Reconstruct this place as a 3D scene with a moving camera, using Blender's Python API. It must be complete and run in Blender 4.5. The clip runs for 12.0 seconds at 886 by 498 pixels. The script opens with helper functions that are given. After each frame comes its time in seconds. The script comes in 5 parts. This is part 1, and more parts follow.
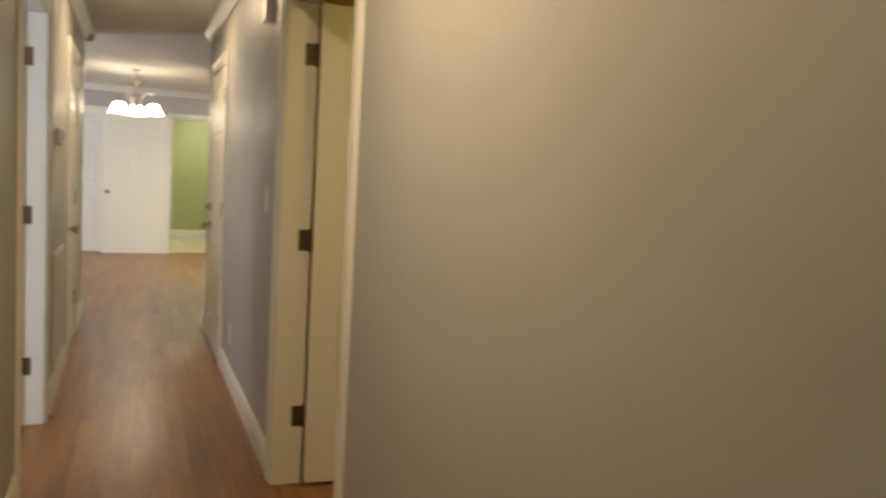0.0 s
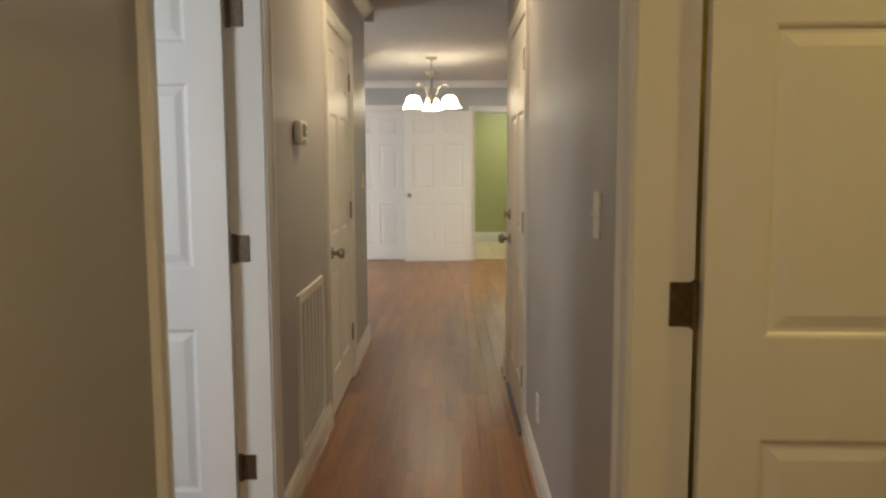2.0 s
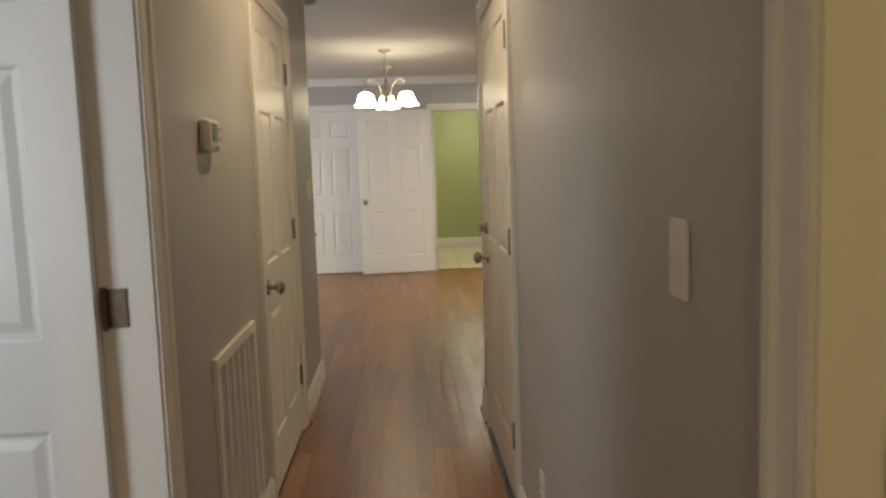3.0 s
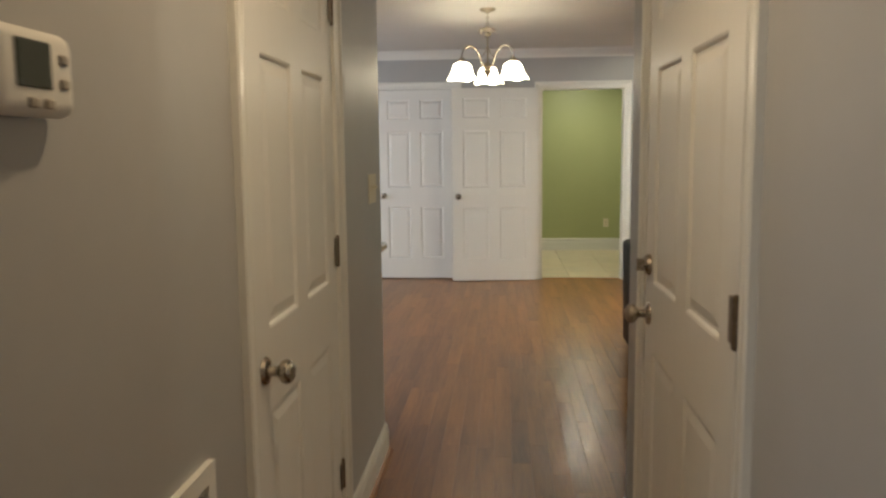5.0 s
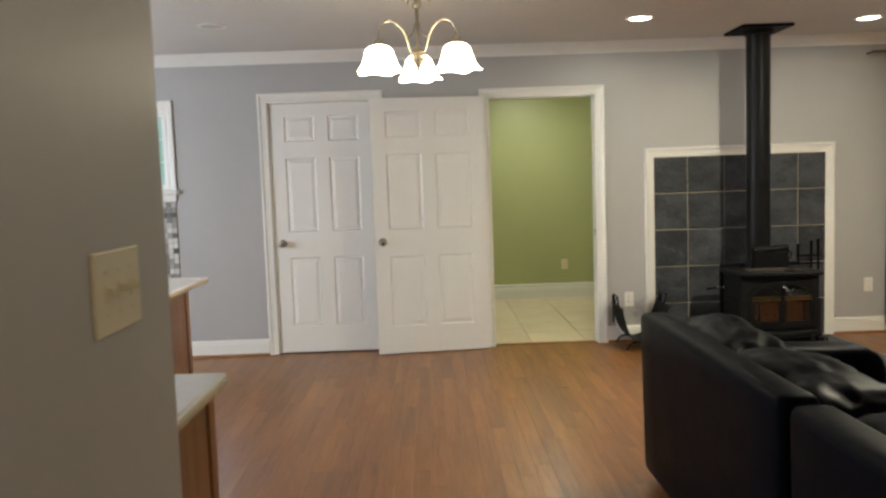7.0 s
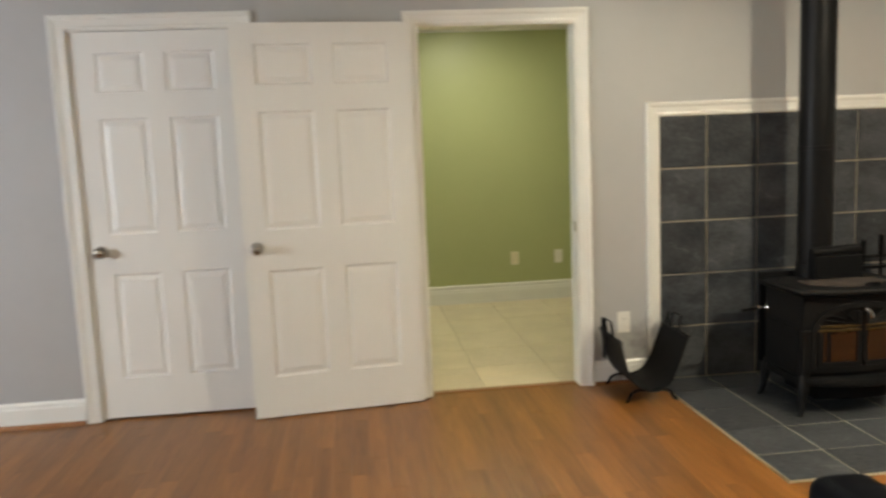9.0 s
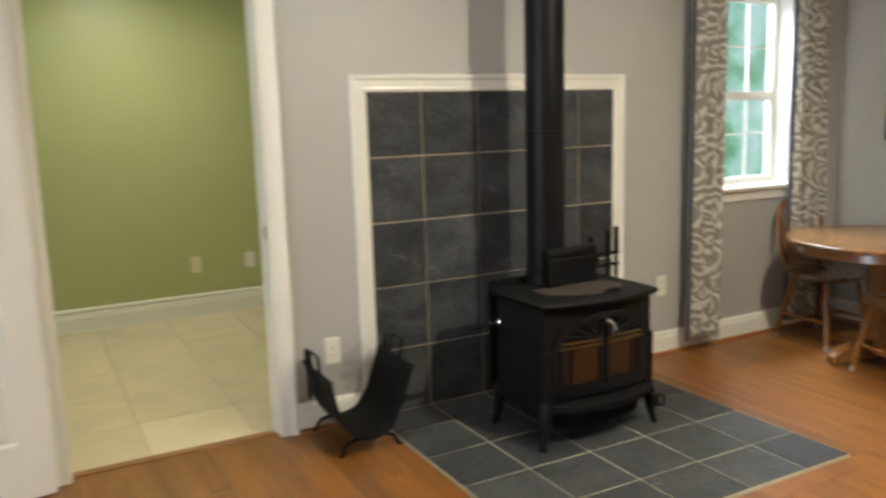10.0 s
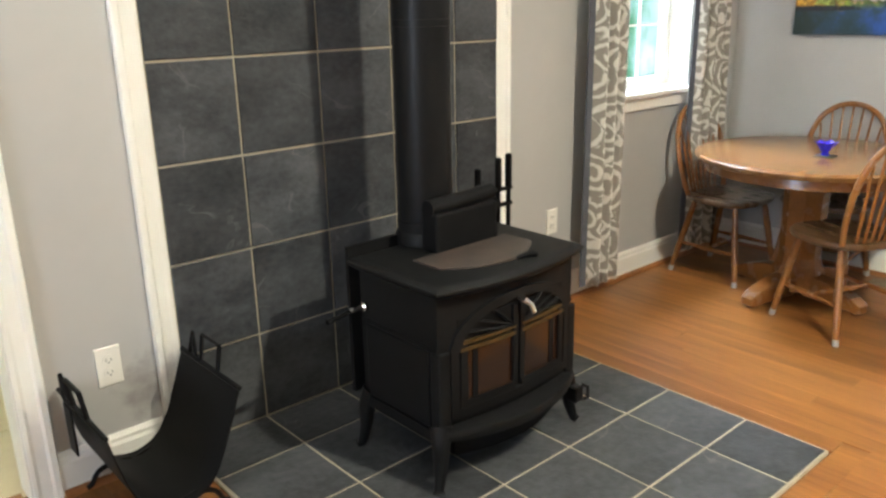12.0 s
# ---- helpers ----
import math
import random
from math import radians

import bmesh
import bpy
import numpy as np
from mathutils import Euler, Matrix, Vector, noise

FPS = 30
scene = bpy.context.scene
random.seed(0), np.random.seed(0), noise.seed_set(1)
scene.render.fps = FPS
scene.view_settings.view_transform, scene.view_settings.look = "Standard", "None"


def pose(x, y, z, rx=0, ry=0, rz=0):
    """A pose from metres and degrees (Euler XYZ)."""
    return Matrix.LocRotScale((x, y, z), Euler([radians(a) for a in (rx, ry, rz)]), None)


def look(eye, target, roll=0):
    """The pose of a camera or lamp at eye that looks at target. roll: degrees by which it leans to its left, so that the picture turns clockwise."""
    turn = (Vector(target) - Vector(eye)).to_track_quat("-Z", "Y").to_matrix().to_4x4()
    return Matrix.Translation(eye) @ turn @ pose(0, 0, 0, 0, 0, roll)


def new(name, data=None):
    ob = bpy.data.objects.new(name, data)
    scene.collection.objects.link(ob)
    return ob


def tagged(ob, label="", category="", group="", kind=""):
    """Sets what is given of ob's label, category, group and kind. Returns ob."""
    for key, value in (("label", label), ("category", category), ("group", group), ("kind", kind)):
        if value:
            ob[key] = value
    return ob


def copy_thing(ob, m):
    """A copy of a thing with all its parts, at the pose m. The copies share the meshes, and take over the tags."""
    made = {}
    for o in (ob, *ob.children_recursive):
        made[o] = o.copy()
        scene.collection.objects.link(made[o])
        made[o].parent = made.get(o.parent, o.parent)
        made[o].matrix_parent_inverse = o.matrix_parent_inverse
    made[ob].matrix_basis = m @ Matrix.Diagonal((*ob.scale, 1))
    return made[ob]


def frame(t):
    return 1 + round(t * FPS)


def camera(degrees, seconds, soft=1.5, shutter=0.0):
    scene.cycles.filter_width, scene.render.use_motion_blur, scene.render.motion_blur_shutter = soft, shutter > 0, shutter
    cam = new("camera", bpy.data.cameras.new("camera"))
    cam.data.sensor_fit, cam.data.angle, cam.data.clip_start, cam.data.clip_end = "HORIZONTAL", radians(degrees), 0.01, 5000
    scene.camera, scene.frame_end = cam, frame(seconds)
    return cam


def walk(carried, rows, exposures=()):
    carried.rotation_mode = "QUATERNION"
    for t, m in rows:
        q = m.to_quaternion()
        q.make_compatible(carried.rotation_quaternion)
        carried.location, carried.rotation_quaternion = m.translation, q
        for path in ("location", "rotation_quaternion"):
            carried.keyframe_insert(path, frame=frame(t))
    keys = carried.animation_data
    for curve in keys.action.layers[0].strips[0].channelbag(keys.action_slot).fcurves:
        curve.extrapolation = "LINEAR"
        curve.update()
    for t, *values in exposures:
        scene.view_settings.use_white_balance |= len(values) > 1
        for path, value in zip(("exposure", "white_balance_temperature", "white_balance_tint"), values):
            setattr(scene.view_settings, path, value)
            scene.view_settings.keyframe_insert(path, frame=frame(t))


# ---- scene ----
cam = camera(58.8, 12.0, soft=2.5, shutter=0.4)
PATH = [
    (0, (0.396, -1.937, 1.347), (1.135, -0.087, 1.171), 3.2),
    (0.5, (0.536, -1.515, 1.333), (0.923, 0.433, 1.09), 1.7),
    (1, (0.596, -1.078, 1.33), (0.727, 0.898, 1.046), 1.0),
    (1.5, (0.584, -0.637, 1.337), (0.665, 1.343, 1.069), -0.7),
    (2, (0.613, -0.206, 1.343), (0.596, 1.782, 1.125), -0.2),
    (2.5, (0.589, 0.224, 1.332), (0.629, 2.212, 1.111), -1.2),
    (2.7, (0.585, 0.389, 1.347), (0.673, 2.374, 1.126), -1.9),
    (4.3, (0.571, 1.517, 1.382), (0.603, 3.507, 1.188), -1.5),
    (4.5, (0.559, 1.68, 1.378), (0.543, 3.671, 1.185), -1.0),
    (5, (0.545, 2.118, 1.372), (0.392, 4.097, 1.129), -0.6),
    (5.5, (0.505, 2.592, 1.374), (0.465, 4.581, 1.16), -2.1),
    (6, (0.521, 3.115, 1.365), (0.459, 5.105, 1.17), -1.2),
    (6.5, (0.49, 3.671, 1.363), (0.48, 5.666, 1.218), -1.7),
    (7, (0.468, 4.203, 1.369), (0.493, 6.195, 1.199), -2.0),
    (7.2, (0.485, 4.408, 1.371), (0.473, 6.404, 1.24), -1.4),
    (8.8, (0.531, 6.132, 1.361), (0.643, 8.115, 1.123), -1.5),
    (9, (0.582, 6.346, 1.384), (0.798, 8.318, 1.128), -2.4),
    (9.5, (0.741, 6.858, 1.387), (1.249, 8.774, 1.121), -2.5),
    (10, (0.898, 7.313, 1.373), (1.827, 9.055, 1.049), -1.7),
    (10.5, (1.087, 7.666, 1.374), (2.26, 9.235, 0.967), -2.2),
    (11, (1.269, 7.906, 1.37), (2.454, 9.439, 0.874), -0.9),
    (11.5, (1.352, 8.102, 1.359), (2.577, 9.579, 0.795), -0.2),
    (12, (1.405, 8.36, 1.355), (2.672, 9.788, 0.759), -1.1),
]
EXPOSURES = [(0, 0.40, 6600, 10), (1.5, 0.22, 6550, 10), (2.5, 0.02, 6550, 10), (4.5, -0.14, 6450, 10), (6.0, -0.22, 6200, 10), (6.6, -0.28, 6250, 10), (7.2, 0.14, 6250, 10), (9.0, 0.10, 6500, 10), (10.0, 0.20, 6300, 10), (11.0, 0.38, 5950, 10), (12.0, 0.72, 5950, 10)]
walk(cam, [(t, look(eye, target, roll)) for t, eye, target, roll in PATH], EXPOSURES)
# ---------------------------------------------------------------- light
world = bpy.data.worlds.new("world")
scene.world = world
world.use_nodes = True
wn = world.node_tree.nodes
sky = wn.new("ShaderNodeTexSky")
sky.sky_type = "NISHITA"
sky.sun_disc = False
sky.sun_elevation = radians(42)
sky.sun_rotation = radians(200)
world.node_tree.links.new(sky.outputs[0], wn["Background"].inputs[0])
wn["Background"].inputs[1].default_value = 0.12
sun = bpy.data.lights.new("sun", "SUN")
sun.energy, sun.angle, sun.color = 1.2, radians(12), (1.0, 0.95, 0.88)
new("sun", sun).matrix_world = look((0, -30, 30), (0, 0, 0))

WARM = (1.0, 0.74, 0.44)
SOFT = (1.0, 0.96, 0.76)
CEIL = 2.44


def area_light(name, eye, target, sx, sy, power, colour):
    lamp = bpy.data.lights.new(name, "AREA")
    lamp.shape, lamp.size, lamp.size_y, lamp.energy, lamp.color = "RECTANGLE", sx, sy, power, colour
    new(name, lamp).matrix_world = look(eye, target)


def down_light(name, x, y, power, colour=WARM):
    lamp = bpy.data.lights.new(name, "AREA")
    lamp.shape, lamp.size, lamp.energy, lamp.color = "DISK", 0.11, power, colour
    new(name, lamp).matrix_world = look((x, y, CEIL - 0.012), (x, y, 0))


DAY = (0.86, 0.93, 1.0)
area_light("daylight_dining", (4.78, 11.06, 2.44), (4.60, 9.2, 0.5), 0.8, 0.8, 300, DAY)
area_light("daylight_kitchen", (-2.05, 11.5, 2.75), (-2.0, 8.0, 0.6), 1.2, 1.0, 620, DAY)
area_light("daylight_bedroom", (-1.75, 0.43, 1.5), (-1.3, 3.0, 1.1), 0.9, 1.1, 34, DAY)
area_light("daylight_kitchen_side", (-3.98, 8.0, 1.5), (0, 8.0, 1.0), 1.6, 1.15, 130, DAY)
down_light("downlight_hall", 0.49, 3.45, 10)
down_light("downlight_entry", 0.49, -0.48, 17)
down_light("downlight_room", 1.94, 9.685, 9, SOFT)
down_light("downlight_hearth", 3.66, 9.93, 2.5, SOFT)
down_light("downlight_living", 3.24, 8.25, 84, (1.0, 0.90, 0.66))
down_light("downlight_green", 1.55, 12.12, 22, SOFT)
down_light("downlight_bath", 1.95, 0.7, 5.0, (1.0, 0.72, 0.12))

# ---------------------------------------------------------------- materials


def material(name, c1, c2=None, scale=6.0, rough=0.5, metal=0.0, bump=0.0, bscale=80.0, coat=0.0, stretch=(1, 1, 1), vary=0.0, source="", rvar=0.08, spec=0.5, vein=0.0, detail=5):
    """Two tones over noise at two scales, fine relief, and a shift of tone from piece to piece."""
    m = bpy.data.materials.new(name)
    m.use_nodes = True
    n, l = m.node_tree.nodes, m.node_tree.links
    b = n["Principled BSDF"]
    c2 = c2 or tuple(v * 0.9 for v in c1)
    geo = n.new("ShaderNodeNewGeometry")
    mp = n.new("ShaderNodeMapping")
    mp.inputs["Scale"].default_value = stretch
    l.new(geo.outputs["Position"], mp.inputs["Vector"])
    coord = mp.outputs["Vector"]
    rnd = None
    if source == "object":
        rnd = n.new("ShaderNodeObjectInfo").outputs["Random"]
    elif source == "island":
        rnd = geo.outputs["Random Per Island"]
    if rnd is not None:
        off = n.new("ShaderNodeVectorMath")
        off.operation = "MULTIPLY_ADD"
        cmb = n.new("ShaderNodeCombineXYZ")
        for i in range(3):
            l.new(rnd, cmb.inputs[i])
        l.new(cmb.outputs[0], off.inputs[0])
        off.inputs[1].default_value = (37, 53, 71)
        l.new(coord, off.inputs[2])
        coord = off.outputs[0]
    t1, t2, mix = n.new("ShaderNodeTexNoise"), n.new("ShaderNodeTexNoise"), n.new("ShaderNodeMix")
    for t, s in ((t1, scale), (t2, scale * 7)):
        l.new(coord, t.inputs["Vector"])
        t.inputs["Scale"].default_value = s
        t.inputs["Detail"].default_value = detail
    add = n.new("ShaderNodeMath")
    add.operation = "MULTIPLY_ADD"
    l.new(t2.outputs["Fac"], add.inputs[0])
    add.inputs[1].default_value = 0.5
    l.new(t1.outputs["Fac"], add.inputs[2])
    ramp = n.new("ShaderNodeMapRange")
    ramp.inputs["From Min"].default_value, ramp.inputs["From Max"].default_value = 0.5, 1.0
    l.new(add.outputs[0], ramp.inputs["Value"])
    mix.data_type = "RGBA"
    mix.inputs["A"].default_value, mix.inputs["B"].default_value = (*c1, 1), (*c2, 1)
    l.new(ramp.outputs[0], mix.inputs["Factor"])
    col = mix.outputs["Result"]
    if rnd is not None and vary:
        hsv = n.new("ShaderNodeHueSaturation")
        mr = n.new("ShaderNodeMapRange")
        mr.inputs["To Min"].default_value, mr.inputs["To Max"].default_value = 1 - vary, 1 + vary
        l.new(rnd, mr.inputs["Value"])
        l.new(mr.outputs[0], hsv.inputs["Value"])
        l.new(col, hsv.inputs["Color"])
        col = hsv.outputs["Color"]
    if vein:
        tv = n.new("ShaderNodeTexNoise")
        l.new(coord, tv.inputs["Vector"])
        tv.inputs["Scale"].default_value, tv.inputs["Detail"].default_value, tv.inputs["Distortion"].default_value = 1.7, 3, 1.6
        ridge = n.new("ShaderNodeMath")
        ridge.operation = "COMPARE"
        ridge.inputs[1].default_value, ridge.inputs[2].default_value = 0.5, 0.005
        l.new(tv.outputs["Fac"], ridge.inputs[0])
        broken = n.new("ShaderNodeMath")
        broken.operation = "MULTIPLY"
        l.new(ridge.outputs[0], broken.inputs[0])
        gap = n.new("ShaderNodeMapRange")
        gap.inputs["From Min"].default_value, gap.inputs["From Max"].default_value = 0.50, 0.58
        gap.inputs["To Max"].default_value = vein
        l.new(t1.outputs["Fac"], gap.inputs["Value"])
        l.new(gap.outputs[0], broken.inputs[1])
        mv = n.new("ShaderNodeMix")
        mv.data_type = "RGBA"
        mv.inputs["B"].default_value = (0.12, 0.122, 0.122, 1)
        l.new(broken.outputs[0], mv.inputs["Factor"])
        l.new(col, mv.inputs["A"])
        col = mv.outputs["Result"]
    l.new(col, b.inputs["Base Color"])
    rr = n.new("ShaderNodeMapRange")
    rr.inputs["To Min"].default_value, rr.inputs["To Max"].default_value = max(0.03, rough - rvar), min(1, rough + rvar)
    l.new(t1.outputs["Fac"], rr.inputs["Value"])
    l.new(rr.outputs[0], b.inputs["Roughness"])
    b.inputs["Metallic"].default_value = metal
    b.inputs["Coat Weight"].default_value = coat
    b.inputs["Coat Roughness"].default_value = 0.18
    b.inputs["Specular IOR Level"].default_value = spec
    if bump:
        t3, bp = n.new("ShaderNodeTexNoise"), n.new("ShaderNodeBump")
        l.new(coord, t3.inputs["Vector"])
        t3.inputs["Scale"].default_value = bscale
        t3.inputs["Detail"].default_value = 3
        bp.inputs["Strength"].default_value = bump
        bp.inputs["Distance"].default_value = 0.004
        l.new(t3.outputs["Fac"], bp.inputs["Height"])
        l.new(bp.outputs[0], b.inputs["Normal"])
    return m


def glow(name, colour, strength):
    m = bpy.data.materials.new(name)
    m.use_nodes = True
    b = m.node_tree.nodes["Principled BSDF"]
    b.inputs["Base Color"].default_value = (0.8, 0.78, 0.72, 1)
    b.inputs["Emission Color"].default_value = (*colour, 1)
    b.inputs["Emission Strength"].default_value = strength
    return m


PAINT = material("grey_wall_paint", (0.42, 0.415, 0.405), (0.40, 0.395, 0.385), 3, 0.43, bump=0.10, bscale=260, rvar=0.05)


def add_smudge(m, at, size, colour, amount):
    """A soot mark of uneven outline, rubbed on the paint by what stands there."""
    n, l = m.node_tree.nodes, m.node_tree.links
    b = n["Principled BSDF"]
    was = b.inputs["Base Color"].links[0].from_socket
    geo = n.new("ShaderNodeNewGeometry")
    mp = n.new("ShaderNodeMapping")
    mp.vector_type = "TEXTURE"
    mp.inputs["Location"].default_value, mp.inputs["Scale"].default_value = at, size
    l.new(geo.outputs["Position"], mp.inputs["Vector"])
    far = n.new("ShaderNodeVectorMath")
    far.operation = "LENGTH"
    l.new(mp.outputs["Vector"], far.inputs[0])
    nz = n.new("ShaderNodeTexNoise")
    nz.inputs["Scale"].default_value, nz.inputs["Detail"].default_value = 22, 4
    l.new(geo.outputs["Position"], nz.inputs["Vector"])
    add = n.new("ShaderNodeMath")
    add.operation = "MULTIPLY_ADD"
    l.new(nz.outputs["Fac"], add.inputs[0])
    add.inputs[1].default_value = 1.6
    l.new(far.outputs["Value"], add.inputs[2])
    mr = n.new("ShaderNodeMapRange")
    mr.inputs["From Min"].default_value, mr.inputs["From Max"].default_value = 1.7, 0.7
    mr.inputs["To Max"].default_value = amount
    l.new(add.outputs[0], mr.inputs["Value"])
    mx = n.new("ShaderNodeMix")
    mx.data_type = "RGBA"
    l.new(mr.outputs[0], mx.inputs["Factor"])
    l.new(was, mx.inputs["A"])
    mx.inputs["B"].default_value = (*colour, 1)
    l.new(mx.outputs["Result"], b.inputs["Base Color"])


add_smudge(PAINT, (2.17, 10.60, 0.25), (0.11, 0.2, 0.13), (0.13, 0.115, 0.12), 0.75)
GREEN = material("green_wall_paint", (0.40, 0.43, 0.21), (0.385, 0.415, 0.20), 3, 0.45, bump=0.10, bscale=260)
YELLOW = material("yellow_wall_paint", (0.62, 0.52, 0.18), (0.60, 0.50, 0.17), 3, 0.45, bump=0.10, bscale=260)
CEILING = material("ceiling_paint", (0.66, 0.65, 0.62), (0.63, 0.62, 0.59), 2, 0.8, bump=0.12, bscale=180)
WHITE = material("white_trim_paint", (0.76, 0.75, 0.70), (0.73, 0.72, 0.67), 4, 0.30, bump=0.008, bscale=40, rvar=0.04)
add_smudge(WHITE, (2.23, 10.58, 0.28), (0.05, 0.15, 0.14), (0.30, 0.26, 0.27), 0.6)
DOORWHITE = material("white_door_paint", (0.76, 0.75, 0.71), (0.745, 0.735, 0.695), 5, 0.38, bump=0.010, bscale=30, stretch=(6, 6, 0.6), rvar=0.02)
NICKEL = material("brushed_nickel", (0.42, 0.38, 0.32), (0.36, 0.32, 0.27), 60, 0.28, metal=1.0)
CHROME = material("chrome", (0.72, 0.71, 0.69), (0.68, 0.67, 0.65), 30, 0.14, metal=1.0)
BRONZE = material("hinge_bronze", (0.22, 0.17, 0.12), (0.15, 0.115, 0.08), 70, 0.38, metal=0.9)
PLASTIC = material("white_plastic", (0.74, 0.72, 0.66), (0.71, 0.69, 0.63), 8, 0.35)
IVORY = material("ivory_plastic", (0.70, 0.64, 0.48), (0.67, 0.61, 0.45), 8, 0.35)
DARKSLOT = material("dark_slot", (0.02, 0.02, 0.02), None, 8, 0.6)
LCD = material("display_glass", (0.05, 0.06, 0.05), (0.06, 0.07, 0.06), 8, 0.15)
FLOORARGS = dict(c1=(0.285, 0.120, 0.028), c2=(0.135, 0.051, 0.0115), spec=0.42, scale=1.3, rough=0.36, detail=2.5, bump=0.0, stretch=(8, 0.6, 1), vary=0.15, coat=0.12, rvar=0.0)
FLOORWOOD = material("oak_floor_strip", source="object", **FLOORARGS)
FLOORWOOD_JOINED = material("oak_floor_joined", source="island", **FLOORARGS)
SUBFLOOR = material("dark_joint", (0.13, 0.055, 0.018), None, 8, 0.8)
SHOE = material("stained_shoe_moulding", (0.30, 0.13, 0.045), (0.22, 0.09, 0.03), 12, 0.35)
SLATE = material("slate_tile", (0.025, 0.0275, 0.031), (0.070, 0.074, 0.080), 5, 0.52, bump=1.0, bscale=34, source="object", vary=0.2, vein=0.5, rvar=0.12, spec=0.22, stretch=(1, 1, 1.6))
GROUT = material("pale_grout", (0.40, 0.35, 0.26), (0.33, 0.29, 0.21), 20, 0.85, bump=0.2)
TRAVERTINE = material("beige_floor_tile", (0.70, 0.60, 0.42), (0.60, 0.51, 0.35), 4, 0.34, source="object", vary=0.05, rvar=0.0, detail=3)
TANGROUT = material("tan_grout", (0.33, 0.27, 0.18), None, 20, 0.9)
IRON = material("black_cast_iron", (0.0045, 0.0047, 0.005), (0.008, 0.008, 0.0085), 14, 0.5, spec=0.16, bump=0.25, bscale=240)
IRONDULL = material("matt_black_steel", (0.005, 0.005, 0.0055), (0.008, 0.008, 0.0085), 14, 0.5, bump=0.05, spec=0.08)
PIPEBLACK = material("black_stovepipe", (0.006, 0.006, 0.0065), (0.009, 0.009, 0.0095), 10, 0.38, bump=0.03, spec=0.14)
GRIDDLE = material("rusty_griddle", (0.042, 0.027, 0.020), (0.022, 0.017, 0.014), 16, 0.7, bump=0.2)
SOOTGLASS = material("sooty_glass", (0.012, 0.006, 0.004), (0.034, 0.014, 0.006), 9, 0.10)
BRASSY = material("aged_brass_bar", (0.17, 0.12, 0.05), (0.10, 0.07, 0.03), 30, 0.4, metal=0.8)
LEATHER = material("black_leather", (0.0025, 0.003, 0.005), (0.0035, 0.0045, 0.0075), 9, 0.40, bump=0.2, bscale=20, spec=0.025)
OAK = material("golden_oak", (0.250, 0.108, 0.030), (0.145, 0.058, 0.016), 7, 0.26, bump=0.10, bscale=40, stretch=(2, 2, 2), coat=0.2)
OAKTOP = material("oak_tabletop", (0.205, 0.098, 0.030), (0.115, 0.052, 0.016), 3, 0.26, stretch=(1.2, 9, 1), coat=0.15, detail=3, rvar=0.03)
SEATOAK = material("dark_worn_seat", (0.10, 0.055, 0.024), (0.065, 0.034, 0.015), 7, 0.28, coat=0.1, stretch=(3, 1, 1))
RUBBER = material("grey_glide", (0.30, 0.30, 0.29), None, 30, 0.5)
CABINET = material("brown_cabinet_wood", (0.23, 0.095, 0.035), (0.15, 0.058, 0.020), 5, 0.35, bump=0.08, stretch=(8, 8, 0.8))
QUARTZ = material("white_countertop", (0.78, 0.77, 0.74), (0.70, 0.69, 0.66), 40, 0.16)
QUARTZEDGE = material("tan_counter_edge", (0.55, 0.47, 0.34), (0.47, 0.40, 0.28), 40, 0.25)
MOSAIC = material("mosaic_glass", (0.42, 0.42, 0.40), (0.36, 0.36, 0.34), 20, 0.15, source="object", vary=0.75)
COBALT = material("cobalt_glass", (0.015, 0.012, 0.52), (0.02, 0.015, 0.40), 20, 0.06, coat=0.8)
BRASS = material("brushed_pewter", (0.40, 0.36, 0.29), (0.30, 0.27, 0.21), 40, 0.32, metal=1.0)
SHADE = glow("lit_alabaster_glass", (1.0, 0.86, 0.60), 15.0)
LENS = glow("lit_downlight_lens", (1.0, 0.86, 0.66), 14.0)
LENSOFF = material("unlit_downlight_lens", (0.55, 0.54, 0.50), None, 20, 0.4)


def glass_material():
    m = bpy.data.materials.new("window_glass")
    m.use_nodes = True
    b = m.node_tree.nodes["Principled BSDF"]
    b.inputs["Transmission Weight"].default_value = 1.0
    b.inputs["Roughness"].default_value = 0.0
    b.inputs["IOR"].default_value = 1.45
    return m


GLASS = glass_material()


def ramp_between(n, l, fac, stops):
    r = n.new("ShaderNodeValToRGB")
    while len(r.color_ramp.elements) < len(stops):
        r.color_ramp.elements.new(0.5)
    for e, (p, c) in zip(r.color_ramp.elements, stops):
        e.position, e.color = p, (*c, 1)
    l.new(fac, r.inputs[0])
    return r.outputs[0]


